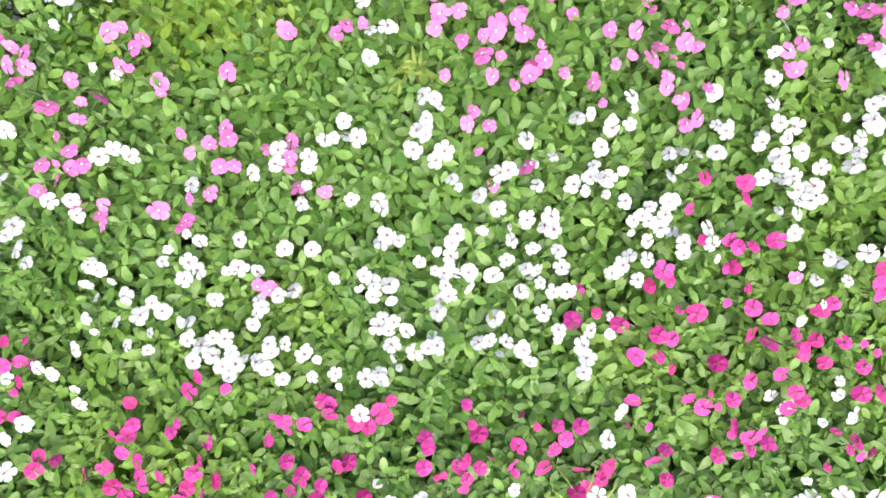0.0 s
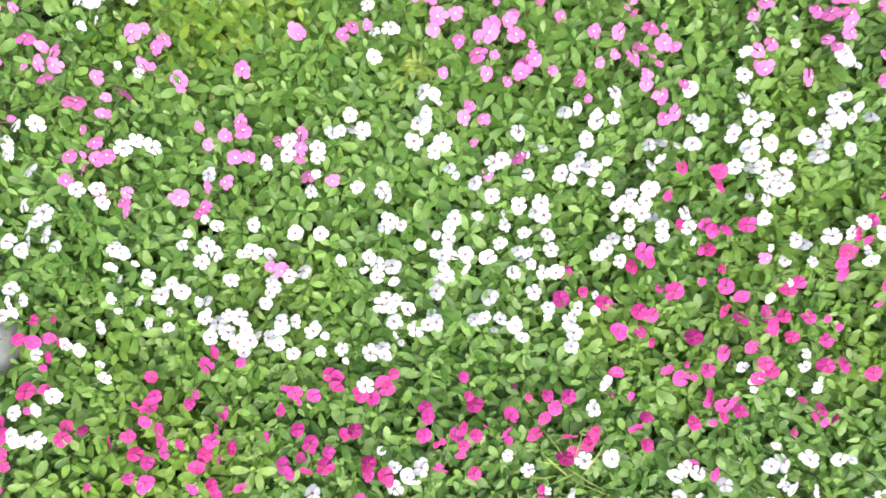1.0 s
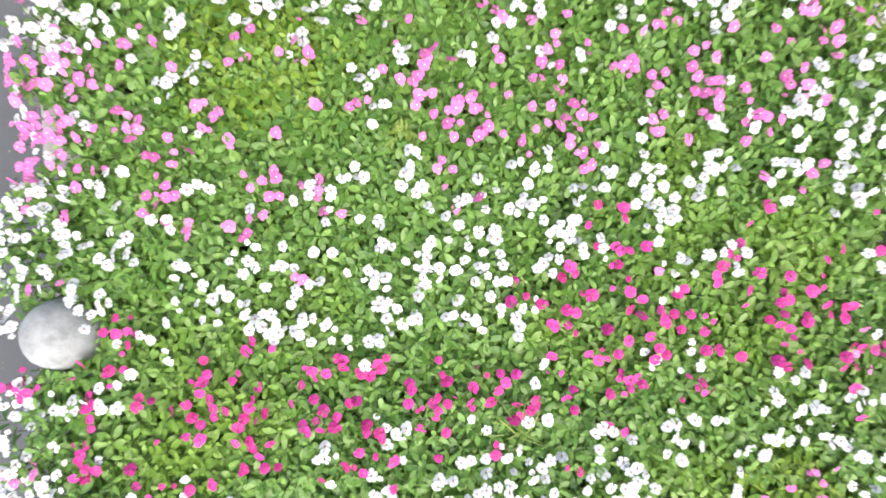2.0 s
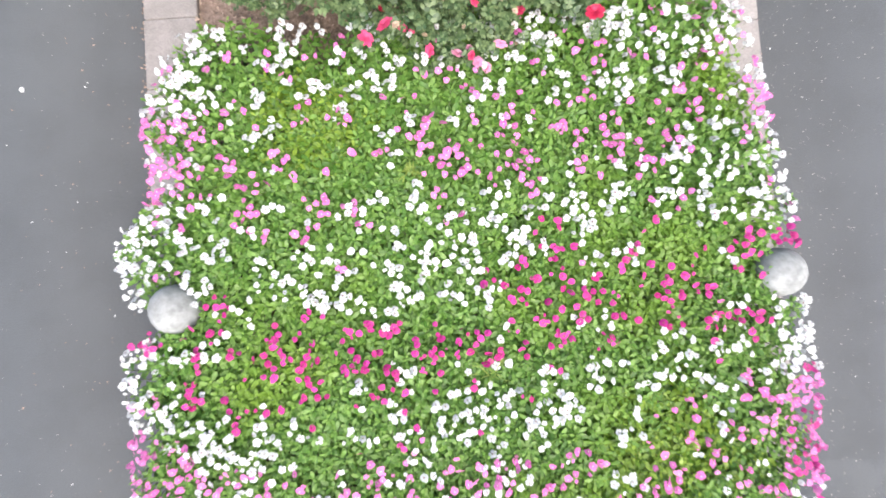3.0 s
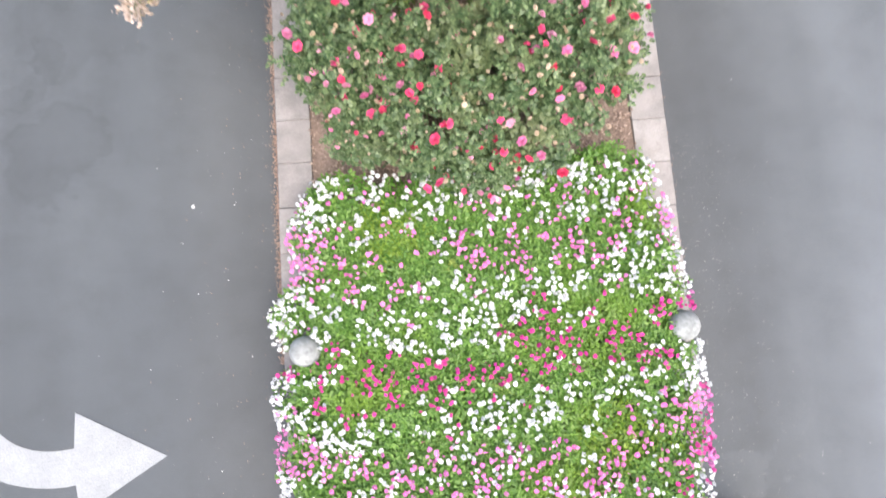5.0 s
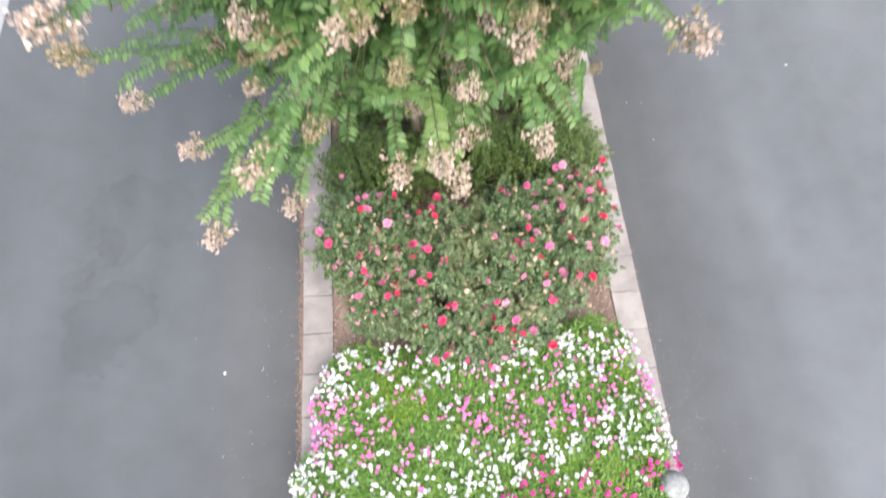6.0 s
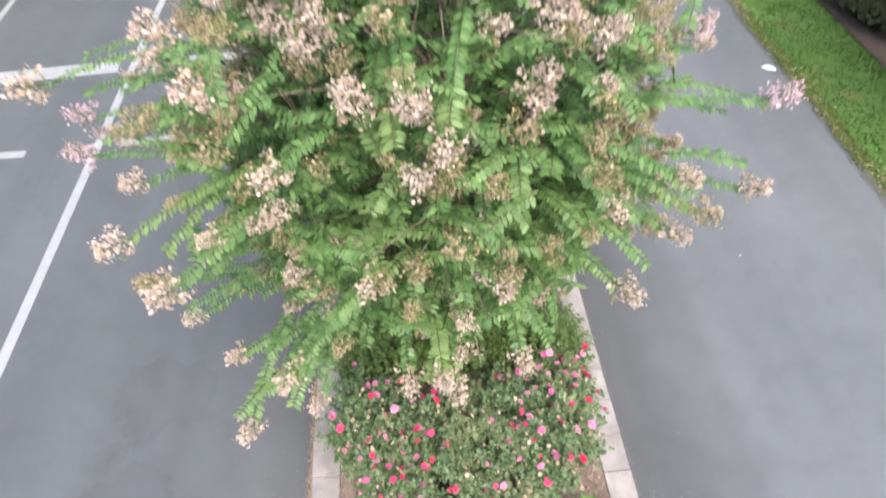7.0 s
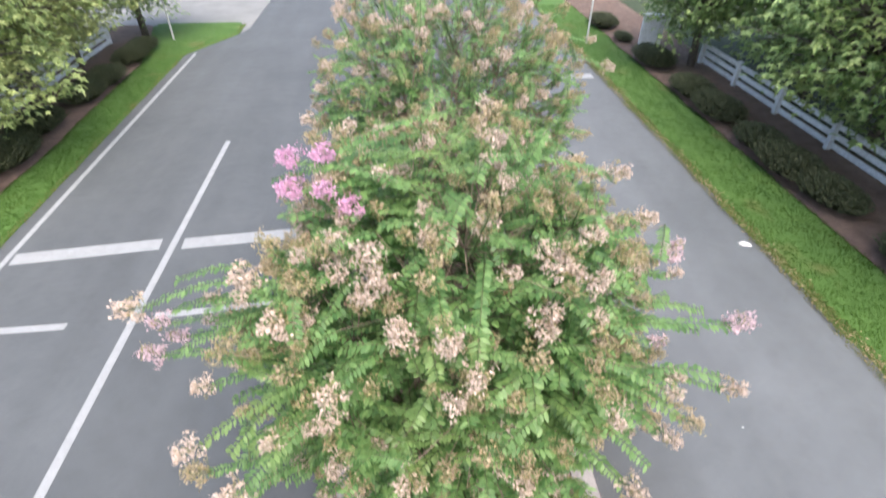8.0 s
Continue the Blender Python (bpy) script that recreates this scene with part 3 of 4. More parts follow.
def flower_colour(x, y, r):
    """Colours run in wavy bands across the bed; None where few flowers open."""
    u = y - 0.05 * lump(x, y, 1.8, 21.0)
    k = min(1.0, max(0.0, x / 0.5))
    top, low = -0.68 + 0.27 * k - 0.1 * max(0, x - 0.6), -1.0 + 0.10 * max(-1, min(1, x))
    p = r.random()
    if x < -1.12 and y < -0.8:
        if y > -1.12 or y < -1.38:
            return "white" if p < 0.95 else "pink"
        return "pink" if p < 0.9 else "white"
    if x > 1.08 and -0.62 < y < -0.47:
        return "magenta"
    if x > 1.12 and -1.02 < y < -0.74:
        return "white"
    if x > 1.12 and -1.75 < y < -1.5:
        return "white" if p < 0.8 else "magenta"
    if x > 1.17 and -1.5 < y < -1.2:
        return "magenta" if p < 0.5 else "pink"
    if x > 0.98 and y < -1.5:
        return "magenta" if p < 0.85 else "white"
    if x > 0.62 and -1.5 < y < -1.1:
        return "pink" if p < 0.9 else "white"
    if low < u < top:
        return "magenta" if p < 0.86 else "white" if p < 0.95 else "pink"
    if u >= top:
        if u > 0.12:
            return "white" if p < 0.82 else "pink"
        pink_low = -0.24 if x < 0.25 else -0.16
        if u > pink_low:
            if x > 0.85 and u < -0.02:
                return "white" if p < 0.75 else "pink"
            return "pink" if p < 0.82 else "white"
        return "white" if p < 0.93 else "pink"
    if x > 0.98 and -1.72 < y < -1.05:
        return "pink" if p < 0.84 else "magenta" if p < 0.92 else "white"
    if x > 0.7 and y < -1.72:
        return "magenta" if p < 0.75 else "white"
    if u > -1.24:
        return "white" if p < 0.9 else "magenta"
    if u > -1.62:
        return "pink" if p < 0.7 else "white"
    if u > -1.95:
        return "white" if p < 0.6 else "pink"
    return "magenta" if p < 0.8 else "white"


def flower_density(x, y):
    d = 0.72 + 0.45 * lump(x, y, 2.2, 31.0) + 0.3 * lump(x, y, 6.0, 37.0)
    if -1.05 < x < -0.35 and -0.22 < y < 0.06:   # leafy gap
        d *= 0.45
    if abs(x) > bed_half(y, x) - 0.16:
        d += 1.0
    if 0.4 < x < 0.9 and -1.5 < y < -1.05:
        d *= 0.75
    return d


PLANTS = []
_r = random.Random(77)
for j in range(13):
    for i in range(-1, 11):
        x = -1.17 + 0.26 * i + (-0.06 if j % 2 else 0.06) + _r.uniform(-0.05, 0.05)
        y = 0.245 - 0.23 * j + _r.uniform(-0.05, 0.05)
        reach = bed_half(y, x) - 0.275
        if abs(x) > reach + 0.16 or y < -2.3:
            continue
        x = max(-reach, min(reach, x))
        if math.hypot(x + 1.177, y + 0.66) < 0.17 or math.hypot(x - 1.217, y + 0.67) < 0.17:
            continue
        ob = thing("vinca_plant", "green vinca bedding plant with open flat flowers", "flowering plant",
                   pose(x, y, canopy(x, y), 0, 0, 0), "vinca plants in the median bed")
        lean = 14 * max(0, abs(x) - 0.9) / 0.3 * (1 if x > 0 else -1)
        pale = math.hypot(x - 0.74, (y + 1.30) * 0.9) < 0.27 or math.hypot((x + 0.72) * 0.6, y + 0.06) < 0.16
        leaves, stems = _r.choice(VINCA_PALE if pale else VINCA)
        set_as = pose(0, 0, 0, _r.uniform(-6, 6), lean, _r.uniform(0, 360)) @ Matrix.Scale(_r.uniform(0.92, 1.08), 4)
        part("foliage", leaves, ob, "yellowish green oval leaves" if pale else "glossy green oval leaves", set_as)
        part("stem_frame", stems, ob, "", set_as)
        PLANTS.append((x, y, ob))

_placed = {}


def free_spot(x, y, gap):
    k = (int(x // 0.05), int(y // 0.05))
    for a in (-1, 0, 1):
        for b in (-1, 0, 1):
            for p in _placed.get((k[0] + a, k[1] + b), ()):
                if math.hypot(x - p[0], y - p[1]) < gap:
                    return False
    _placed.setdefault(k, []).append((x, y))
    return True


def plant_flower(x, y, kind):
    """One open flower on the plant nearest to it."""
    near = min(PLANTS, key=lambda p: (p[0] - x) ** 2 + (p[1] - y) ** 2)
    if math.hypot(near[0] - x, near[1] - y) > 0.31 or abs(x) > bed_half(y, x) or not free_spot(x, y, 0.015):
        return 0
    if math.hypot(x + 1.177, y + 0.655) < 0.11 or math.hypot(x - 1.217, y + 0.668) < 0.11:
        return 0
    out = Vector((x - near[0], y - near[1])) * 60
    side = 7 * max(0, abs(x) - 1.05) / 0.3 * (1 if x > 0 else -1)
    z = canopy(x, y) + 0.05 * max(0, abs(x) - 1.02) / 0.3 + _r.uniform(-0.006, 0.03) - 0.3 * ((x - near[0]) ** 2 + (y - near[1]) ** 2)
    tilt = 19 if kind == "white" else 21
    local = pose(x - near[0], y - near[1], z - near[2].matrix_basis.translation.z, -out.y + _r.gauss(0, tilt), out.x + side + _r.gauss(0, tilt), _r.uniform(0, 360))
    size = (_r.uniform(0.78, 1.1) if _r.random() < 0.72 else _r.uniform(0.45, 0.78)) * (1.04 if kind == "white" else 1.07)
    part("flower", _r.choice(FLOWERS[kind]), near[2], FLOWER_LABEL[kind], local @ Matrix.Scale(size, 4))
    return 1


FLOWER_LABEL = {"white": "white five-petalled flower", "pink": "soft pink five-petalled flower", "magenta": "deep magenta five-petalled flower"}
# drifts of one colour: place and number of flowers
WHITE_NORTH = [(-1.07, 0.09, 7), (-0.82, -0.02, 8), (-0.74, 0.00, 5), (-0.22, 0.01, 4), (-0.03, 0.01, 6), (0.24, -0.03, 4), (-0.29, -0.06, 4), (-0.28, -0.16, 4),
               (-0.33, -0.29, 5), (-0.19, -0.32, 9), (-0.01, -0.34, 5), (0.13, -0.29, 5), (0.10, -0.39, 8), (0.22, -0.40, 7), (0.30, -0.34, 6), (0.36, -0.27, 4),
               (0.45, -0.44, 10), (0.41, -0.39, 5), (0.15, -0.47, 10), (0.59, -0.31, 5), (0.76, -0.35, 7), (-0.96, -0.45, 9), (-1.08, -0.42, 6), (-0.81, -0.51, 8)]
WHITE_SOUTH = [(-0.55, -0.49, 5), (-0.32, -0.56, 7), (-0.16, -0.54, 13), (-0.05, -0.52, 6), (0.0, -0.58, 9), (0.12, -0.58, 6), (-0.58, -0.68, 8), (-0.66, -0.64, 6),
               (-0.26, -0.65, 9), (-0.44, -0.68, 6), (-0.34, -0.73, 4), (-0.06, -0.67, 6), (0.07, -0.71, 4), (0.48, -0.57, 6), (0.64, -0.56, 6), (-0.73, -0.60, 5),
               (0.50, -0.80, 6), (0.73, -0.90, 4), (0.44, -0.96, 4), (0.24, -0.98, 6), (-0.28, -0.95, 6), (0.75, -0.99, 4), (-0.89, -0.71, 3), (-0.44, -1.00, 4)]
PINK = [(-1.04, -0.02, 7), (-1.09, -0.13, 8), (-1.08, -0.24, 4), (-0.63, 0.05, 3), (-0.47, 0.03, 6), (-0.93, -0.14, 4), (-0.85, -0.26, 5), (-0.88, -0.32, 6),
        (-0.82, -0.39, 3), (-0.64, -0.39, 5), (-0.59, -0.30, 3), (-0.73, -0.13, 6), (-0.46, -0.32, 3), (-0.40, -0.37, 2), (-0.19, -0.10, 4), (-0.14, 0.00, 4),
        (-0.07, -0.12, 5), (-0.13, -0.18, 3), (0.01, -0.18, 5), (-0.07, -0.22, 3), (0.08, -0.23, 3), (-0.12, -0.30, 4), (-0.06, -0.39, 3), (0.23, -0.12, 4),
        (0.22, -0.19, 6), (0.25, -0.27, 5), (0.17, -0.08, 3), (0.43, -0.21, 6), (0.55, -0.21, 4), (0.56, -0.12, 6), (0.69, -0.21, 6), (0.38, -0.08, 4)]
MAGENTA = [(0.30, -0.42, 4), (0.26, -0.50, 2), (0.34, -0.52, 3), (0.44, -0.58, 3), (0.27, -0.61, 5), (0.19, -0.58, 3), (0.67, -0.62, 2), (0.74, -0.68, 3),
           (0.52, -0.72, 6), (0.74, -0.74, 5), (0.40, -0.71, 6), (0.18, -0.71, 5), (0.02, -0.63, 3), (0.27, -0.80, 7), (0.33, -0.85, 5), (0.74, -0.84, 4),
           (-0.33, -0.77, 6), (-0.45, -0.79, 7), (-0.79, -0.77, 4), (-0.73, -0.85, 5), (-0.64, -0.86, 7), (-0.81, -0.87, 4), (-0.68, -0.93, 4), (-0.62, -0.97, 5),
           (-0.47, -0.89, 8), (-0.15, -0.82, 4), (-0.15, -0.90, 6), (-0.23, -0.91, 4), (-0.03, -0.84, 4), (0.06, -0.90, 6), (-0.98, -0.65, 5), (-0.99, -0.75, 8)]
for kind, drifts in (("white", WHITE_NORTH + WHITE_SOUTH), ("pink", PINK), ("magenta", MAGENTA)):
    for x, y, count in drifts:
        spread = 0.027
        for _ in range(round(count * (1.12 if kind == "white" else 1.22))):
            plant_flower(x + _r.gauss(0, spread), y + _r.gauss(0, spread), kind)
# flowers spilling over both edges of the bed
for k in range(800):
    side = 1 if k % 2 else -1
    y = _r.uniform(-2.0, 0.3)
    x = side * (bed_half(y, side) - abs(_r.gauss(0, 0.05)) - 0.008)
    if y > -0.3 and _r.random() < 0.4:
        continue
    plant_flower(x, y, flower_colour(x, y, _r))
_made = 0
for _ in range(60000):
    if _made >= 2780:
        break
    x, y = _r.uniform(-1.42, 1.42), _r.uniform(-2.58, 0.43)
    inside = -1.05 < x < 0.8 and -1.02 < y < 0.08
    if abs(x) > bed_half(y, x) or _r.random() > (0.2 if inside else flower_density(x, y)):
        continue
    kind = flower_colour(x, y, _r)
    for k in range(_r.choice((1, 1, 2, 2, 3) if kind != "white" else (1, 2, 3, 3, 5))):
        _made += plant_flower(x + (_r.gauss(0, 0.026) if k else 0), y + (_r.gauss(0, 0.026) if k else 0), kind)


# ---- weeds between the bedding plants ----
def weed(x, y, z, seed, blades, label, length, width, material):
    """A loose tuft of thin bent leaves."""
    r, g = random.Random(seed), Geo()
    for _ in range(blades):
        a, L = r.uniform(0, 6.28), length * r.uniform(0.6, 1.1)
        v, f = leaf_shape(L, width * r.uniform(0.7, 1.2), 0.3, r.uniform(0.1, 0.5), 0.7)
        g.add(v, f, frame_of((math.cos(a), math.sin(a), r.uniform(0.15, 0.9)), (0, 0, 1), r.uniform(-0.4, 0.4)), (r.gauss(0, 0.012), r.gauss(0, 0.012), r.uniform(-0.02, 0.01)))
    tube(g, [(0, 0, -z + 0.1), (0, 0, 0)], [0.003, 0.002], 4, 1)
    ob = thing("weed", label, "weed", pose(x, y, z))
    part("leaf_tuft", g.mesh("weed", [material, STEM]), ob)


weed(-0.216, -0.184, 0.435, 1, 34, "yellowish weed with thin leaves among the flowers", 0.032, 0.010, YELLOW_BLADE)
weed(0.035, -0.97, 0.44, 2, 11, "thin grassy weed among the flowers", 0.085, 0.004, YELLOW_BLADE)


# ---- rose shrubs ----
def rose_bloom(name, petal, seed, size=0.033):
    g, r = Geo(), random.Random(seed)
    for ring, (count, rise, reach) in enumerate(((6, 0.25, 1.0), (5, 0.75, 0.8), (4, 1.5, 0.55))):
        for k in range(count):
            a = k * 6.283 / count + ring * 0.6 + r.uniform(-0.2, 0.2)
            L, w = size * reach, size * reach * 0.62
            d = np.array((math.cos(a), math.sin(a), rise))
            v = [(0, 0, 0), (L * 0.55, w * 0.8, 0.004), (L, w * 0.5, -0.003), (L * 1.05, -w * 0.4, -0.004), (L * 0.55, -w * 0.8, 0.002)]
            g.add(v, [(0, 4, 3), (0, 3, 2), (0, 2, 1)], frame_of(d, (0, 0, 1)), (0, 0, 0.004 * ring))
    return g.mesh(name, [petal], False)


BLOOMS = [rose_bloom("red_bloom", RED_PETAL, 1), rose_bloom("red_bloom", RED_PETAL, 2, 0.027), rose_bloom("pink_bloom", ROSE_PETAL, 3), rose_bloom("pink_bloom", ROSE_PETAL, 4, 0.026)]
SPENT_BLOOM = rose_bloom("spent_bloom", SPENT, 5, 0.022)


def rose_bush_mesh(seed, radius, height):
    """Canes that fork and carry leaves of five leaflets; returns the mesh and shoot tips."""
    g, canes, r = Geo(), Geo(), random.Random(seed)
    shapes = [slim_leaf(L, L * 0.64, 0.25, 0.82) for L in (0.018, 0.023, 0.028)]
    tips = []
    for c in range(26):
        a, q = c * 2.39996, math.sqrt((c + 0.5) / 26) * radius
        end = np.array((q * math.cos(a), q * math.sin(a), height * (1 - 0.45 * (q / radius) ** 2) * r.uniform(0.82, 1.04)))
        mid = end * np.array((0.55, 0.55, 0.6))
        tube(canes, [(0.05 * math.cos(a), 0.05 * math.sin(a), 0), mid, end], [0.006, 0.004, 0.002], 4)
        tips.append(end)
        for s in range(10):
            b = mid + (end - mid) * r.uniform(0.0, 1.0)
            d = np.array((math.cos(a) * 0.7 + r.uniform(-1, 1), math.sin(a) * 0.7 + r.uniform(-1, 1), r.uniform(0.0, 0.9)))
            d /= np.linalg.norm(d)
            e = b + d * r.uniform(0.07, 0.16)
            tube(canes, [b, e], [0.002, 0.001], 3)
            if r.random() < 0.35:
                tips.append(e)
            for k in range(6):
                p = b + (e - b) * (0.25 + 0.75 * k / 5)
                side = r.uniform(0, 6.28)
                ld = d * 0.4 + np.array((math.cos(side), math.sin(side), r.uniform(-0.1, 0.5)))
                ld /= np.linalg.norm(ld)
                R = frame_of(ld, (0, 0, 1), r.uniform(-0.4, 0.4))
                for m, (o, t) in enumerate(((0.015, 0.9), (0.015, -0.9), (0.033, 0.75), (0.033, -0.75), (0.04, 0.0))):
                    v, f = shapes[r.randrange(3)]
                    ct, st = math.cos(t), math.sin(t)
                    g.add(v, f, R @ np.array([[ct, -st, 0], [st, ct, 0], [0, 0, 1]]), p + R[:, 0] * o)
    return g.mesh("rose_foliage", [ROSE_LEAF]), canes.mesh("rose_canes", [STEM]), tips


ROSES = [rose_bush_mesh(s, 0.40, h) for s, h in ((51, 0.80), (52, 0.88), (53, 0.74))]
_r = random.Random(9)
for i, (x, y, k) in enumerate(((-0.68, 1.02, 0), (-0.28, 0.70, 1), (0.27, 0.68, 2), (0.66, 1.04, 0), (-0.82, 1.26, 1), (-0.26, 1.12, 2), (0.27, 1.18, 1), (0.78, 1.40, 0), (0.05, 0.46, 2), (-0.74, 0.74, 0))):
    mesh, canes, tips = ROSES[k]
    spin, grow = _r.uniform(0, 360), (0.95 if i < 8 else 0.72 if i < 9 else 0.6) * _r.uniform(0.94, 1.05)
    bush = thing("rose_bush", "dark green rose shrub with red and pink blooms", "rose bush", pose(x, y, 0.11, 0, 0, spin) @ Matrix.Scale(grow, 4), "rose shrubs in the median")
    part("foliage", mesh, bush, "dull dark green small leaves")
    part("cane_frame", canes, bush, "thin green canes")
    high = sorted(tips, key=lambda t: -t[2] - 0.35 * math.hypot(t[0], t[1]))[:int(len(tips) * 0.7)]
    for p in _r.sample(high, min(len(high), 52)):
        up = pose(p[0], p[1], p[2] + 0.04, _r.uniform(-35, 35), _r.uniform(-35, 35), _r.uniform(0, 360))
        q = _r.random()
        if q < 0.40:
            part("bloom", _r.choice(BLOOMS[:2]) if _r.random() < 0.45 else _r.choice(BLOOMS[2:]), bush, "ruffled rose bloom", up @ Matrix.Diagonal((_r.uniform(0.65, 1.3), _r.uniform(0.65, 1.3), _r.uniform(0.7, 1.2), 1)))
        else:
            part("spent_bloom", SPENT_BLOOM, bush, "faded tan spent bloom", up @ Matrix.Diagonal((_r.uniform(0.4, 0.9), _r.uniform(0.4, 0.9), _r.uniform(0.5, 1.0), 1)))


# ---- low evergreen shrubs behind the roses ----
def evergreen_mesh(seed, radius, height, count, material, L=0.045, w=0.014, name="evergreen_foliage", upright=1.0):
    g, stems, r = Geo(), Geo(), random.Random(seed)
    shapes = [slim_leaf(L * k, w * k, 0.15, 0.75) for k in (0.8, 1.0, 1.2)]
    for c in range(count):
        a, q = c * 2.39996, math.sqrt((c + 0.5) / count) * radius
        top = height * math.sqrt(max(0.05, 1 - 0.75 * (q / radius) ** 2)) * (1 + 0.12 * lump(q * math.cos(a), q * math.sin(a), 5.0, seed)) + r.uniform(-0.05, 0.03)
        end = np.array((q * math.cos(a) + r.uniform(-0.035, 0.035), q * math.sin(a) + r.uniform(-0.035, 0.035), top))
        base = end * np.array((0.75, 0.75, 0.5))
        tube(stems, [base * np.array((0.5, 0.5, 0.02)), base, end], [0.004, 0.003, 0.0015], 3)
        for k in range(16):
            p = base + (end - base) * (0.15 + 0.85 * k / 15)
            s = k * 2.4 + a + r.uniform(-0.6, 0.6)
            d = np.array((math.cos(s), math.sin(s), upright * r.uniform(0.5, 1.3)))
            d /= np.linalg.norm(d)
            v, f = shapes[r.randrange(3)]
            g.add(v, f, frame_of(d, (0, 0, 1), r.uniform(-0.5, 0.5)), p)
    return g.mesh(name, [material]), stems.mesh("woody_stems", [STEM])


HEDGE = [evergreen_mesh(s, 0.5, 0.62, 330, HEDGE_LEAF, 0.027, 0.015, upright=0.2) for s in (61, 62)]
for x, y, k, s in ((-0.72, 1.88, 0, 1.0), (0.02, 2.05, 1, 0.95), (0.74, 1.90, 0, 1.05), (-0.7, 2.75, 1, 0.95), (0.7, 2.75, 0, 0.95), (0.0, 3.2, 1, 1.0), (-0.7, 3.6, 0, 1.0), (0.7, 3.6, 1, 1.0)):
    shrub = thing("evergreen_shrub", "low dark green shrub with narrow upright leaves", "shrub", pose(x, y, 0.1, 0, 0, 70 * x + 50 * y) @ Matrix.Scale(s, 4), "evergreen shrubs under the tree")
    part("foliage", HEDGE[k][0], shrub, "narrow dark green leaves")
    part("stem_frame", HEDGE[k][1], shrub)


# ---- flowering trees on the median ----
QUAD = [(0, 1, 2, 3)]


def panicle_mesh(name, material, seed, length=0.15, radius=0.075, branches=22, florets=(12, 22), spent=0.15):
    """A loose spray: side twigs that each end in a small knot of crinkled florets, some of them gone to seed."""
    g, r = Geo(), random.Random(seed)
    tube(g, [(0, 0, -0.05), (0.01, 0, length * 0.5), (0, 0.01, length)], [0.003, 0.002, 0.001], 4, 1)
    for b in range(branches):
        h = (b + r.random()) / branches
        a, q = b * 2.4 + r.uniform(-0.5, 0.5), radius * (1 - 0.65 * h) * r.uniform(0.35, 1.25)
        c = np.array((q * math.cos(a), q * math.sin(a), h * length + 0.35 * q))
        tube(g, [(0, 0, h * length * 0.8), c], [0.0015, 0.001], 3, 1)
        seedy = r.random() < spent
        loose = r.uniform(0.009, 0.0155)
        for _ in range(r.randrange(*florets)):
            s = r.uniform(0.003, 0.0055) if seedy else r.uniform(0.0034, 0.0082)
            R = np.array(Euler((r.uniform(0, 6), r.uniform(0, 6), r.uniform(0, 6))).to_matrix())
            v = [(-s, -s * 0.7, 0), (s, -s * 0.8, s * 0.4), (s * 0.9, s, 0), (-s * 0.8, s * 0.9, -s * 0.6)]
            g.add(v, QUAD, R, c + np.array([r.gauss(0, loose) for _ in range(3)]), 2 if seedy else 0)
    return g.mesh(name, [material, STEM, SEED_HEAD], False)


PANICLES = {"seed": [panicle_mesh("panicle", PANICLE_TAN, s, 0.16, 0.065, 18, (9, 16), 0.65) for s in (11, 12, 13)],
            "tan": [panicle_mesh("panicle", PANICLE_TAN, s, spent=0.3) for s in (1, 2)], "buff": [panicle_mesh("panicle", PANICLE_BUFF, s) for s in (3, 4, 5)],
            "lilac": [panicle_mesh("panicle", PANICLE_LILAC, s) for s in (8, 9)],
            "pink": [panicle_mesh("panicle", PANICLE_PINK, s, 0.15, 0.075, 26, (14, 24), 0.0) for s in (6, 7)]}
PANICLE_LABEL = {"seed": "thin yellowish seed head", "tan": "dried tan flower cluster", "buff": "fading buff pink flower cluster", "lilac": "pale lilac pink flower cluster", "pink": "bright pink flower cluster"}
MYRTLE_SHAPES = [slim_leaf(L, L * 0.43, 0.3, 0.84) for L in (0.038, 0.045, 0.051, 0.058)]


def leafy_shoot(g, r, base, end, droop):
    """A shoot with leaves in two ranks; returns its tip and heading."""
    base, end = np.asarray(base, float), np.asarray(end, float)
    length = np.linalg.norm(end - base)
    mid = (base + end) / 2 + np.array((0, 0, droop * length))
    at = lambda t: (1 - t) ** 2 * base + 2 * t * (1 - t) * mid + t * t * end
    tube(g, [at(0), at(0.5), at(1)], [0.006, 0.004, 0.002], 4, 1)
    n = max(6, int(length / 0.025))
    for k in range(n):
        t = 0.1 + 0.9 * k / n
        p, d = at(t), at(min(1, t + 0.05)) - at(max(0, t - 0.05))
        d /= np.linalg.norm(d) + 1e-9
        F = frame_of(d, (0, 0, 1))
        for s in (1, -1):
            ld = d * r.uniform(0.3, 0.55) + F[:, 1] * s + F[:, 2] * r.uniform(-0.2, 0.22)
            v, f = MYRTLE_SHAPES[r.randrange(4)]
            g.add(v, f, frame_of(ld, F[:, 2] + np.array((0, 0, 0.4)), r.uniform(-0.35, 0.35)), p)
    d = at(1) - at(0.85)
    return at(1), d / np.linalg.norm(d)


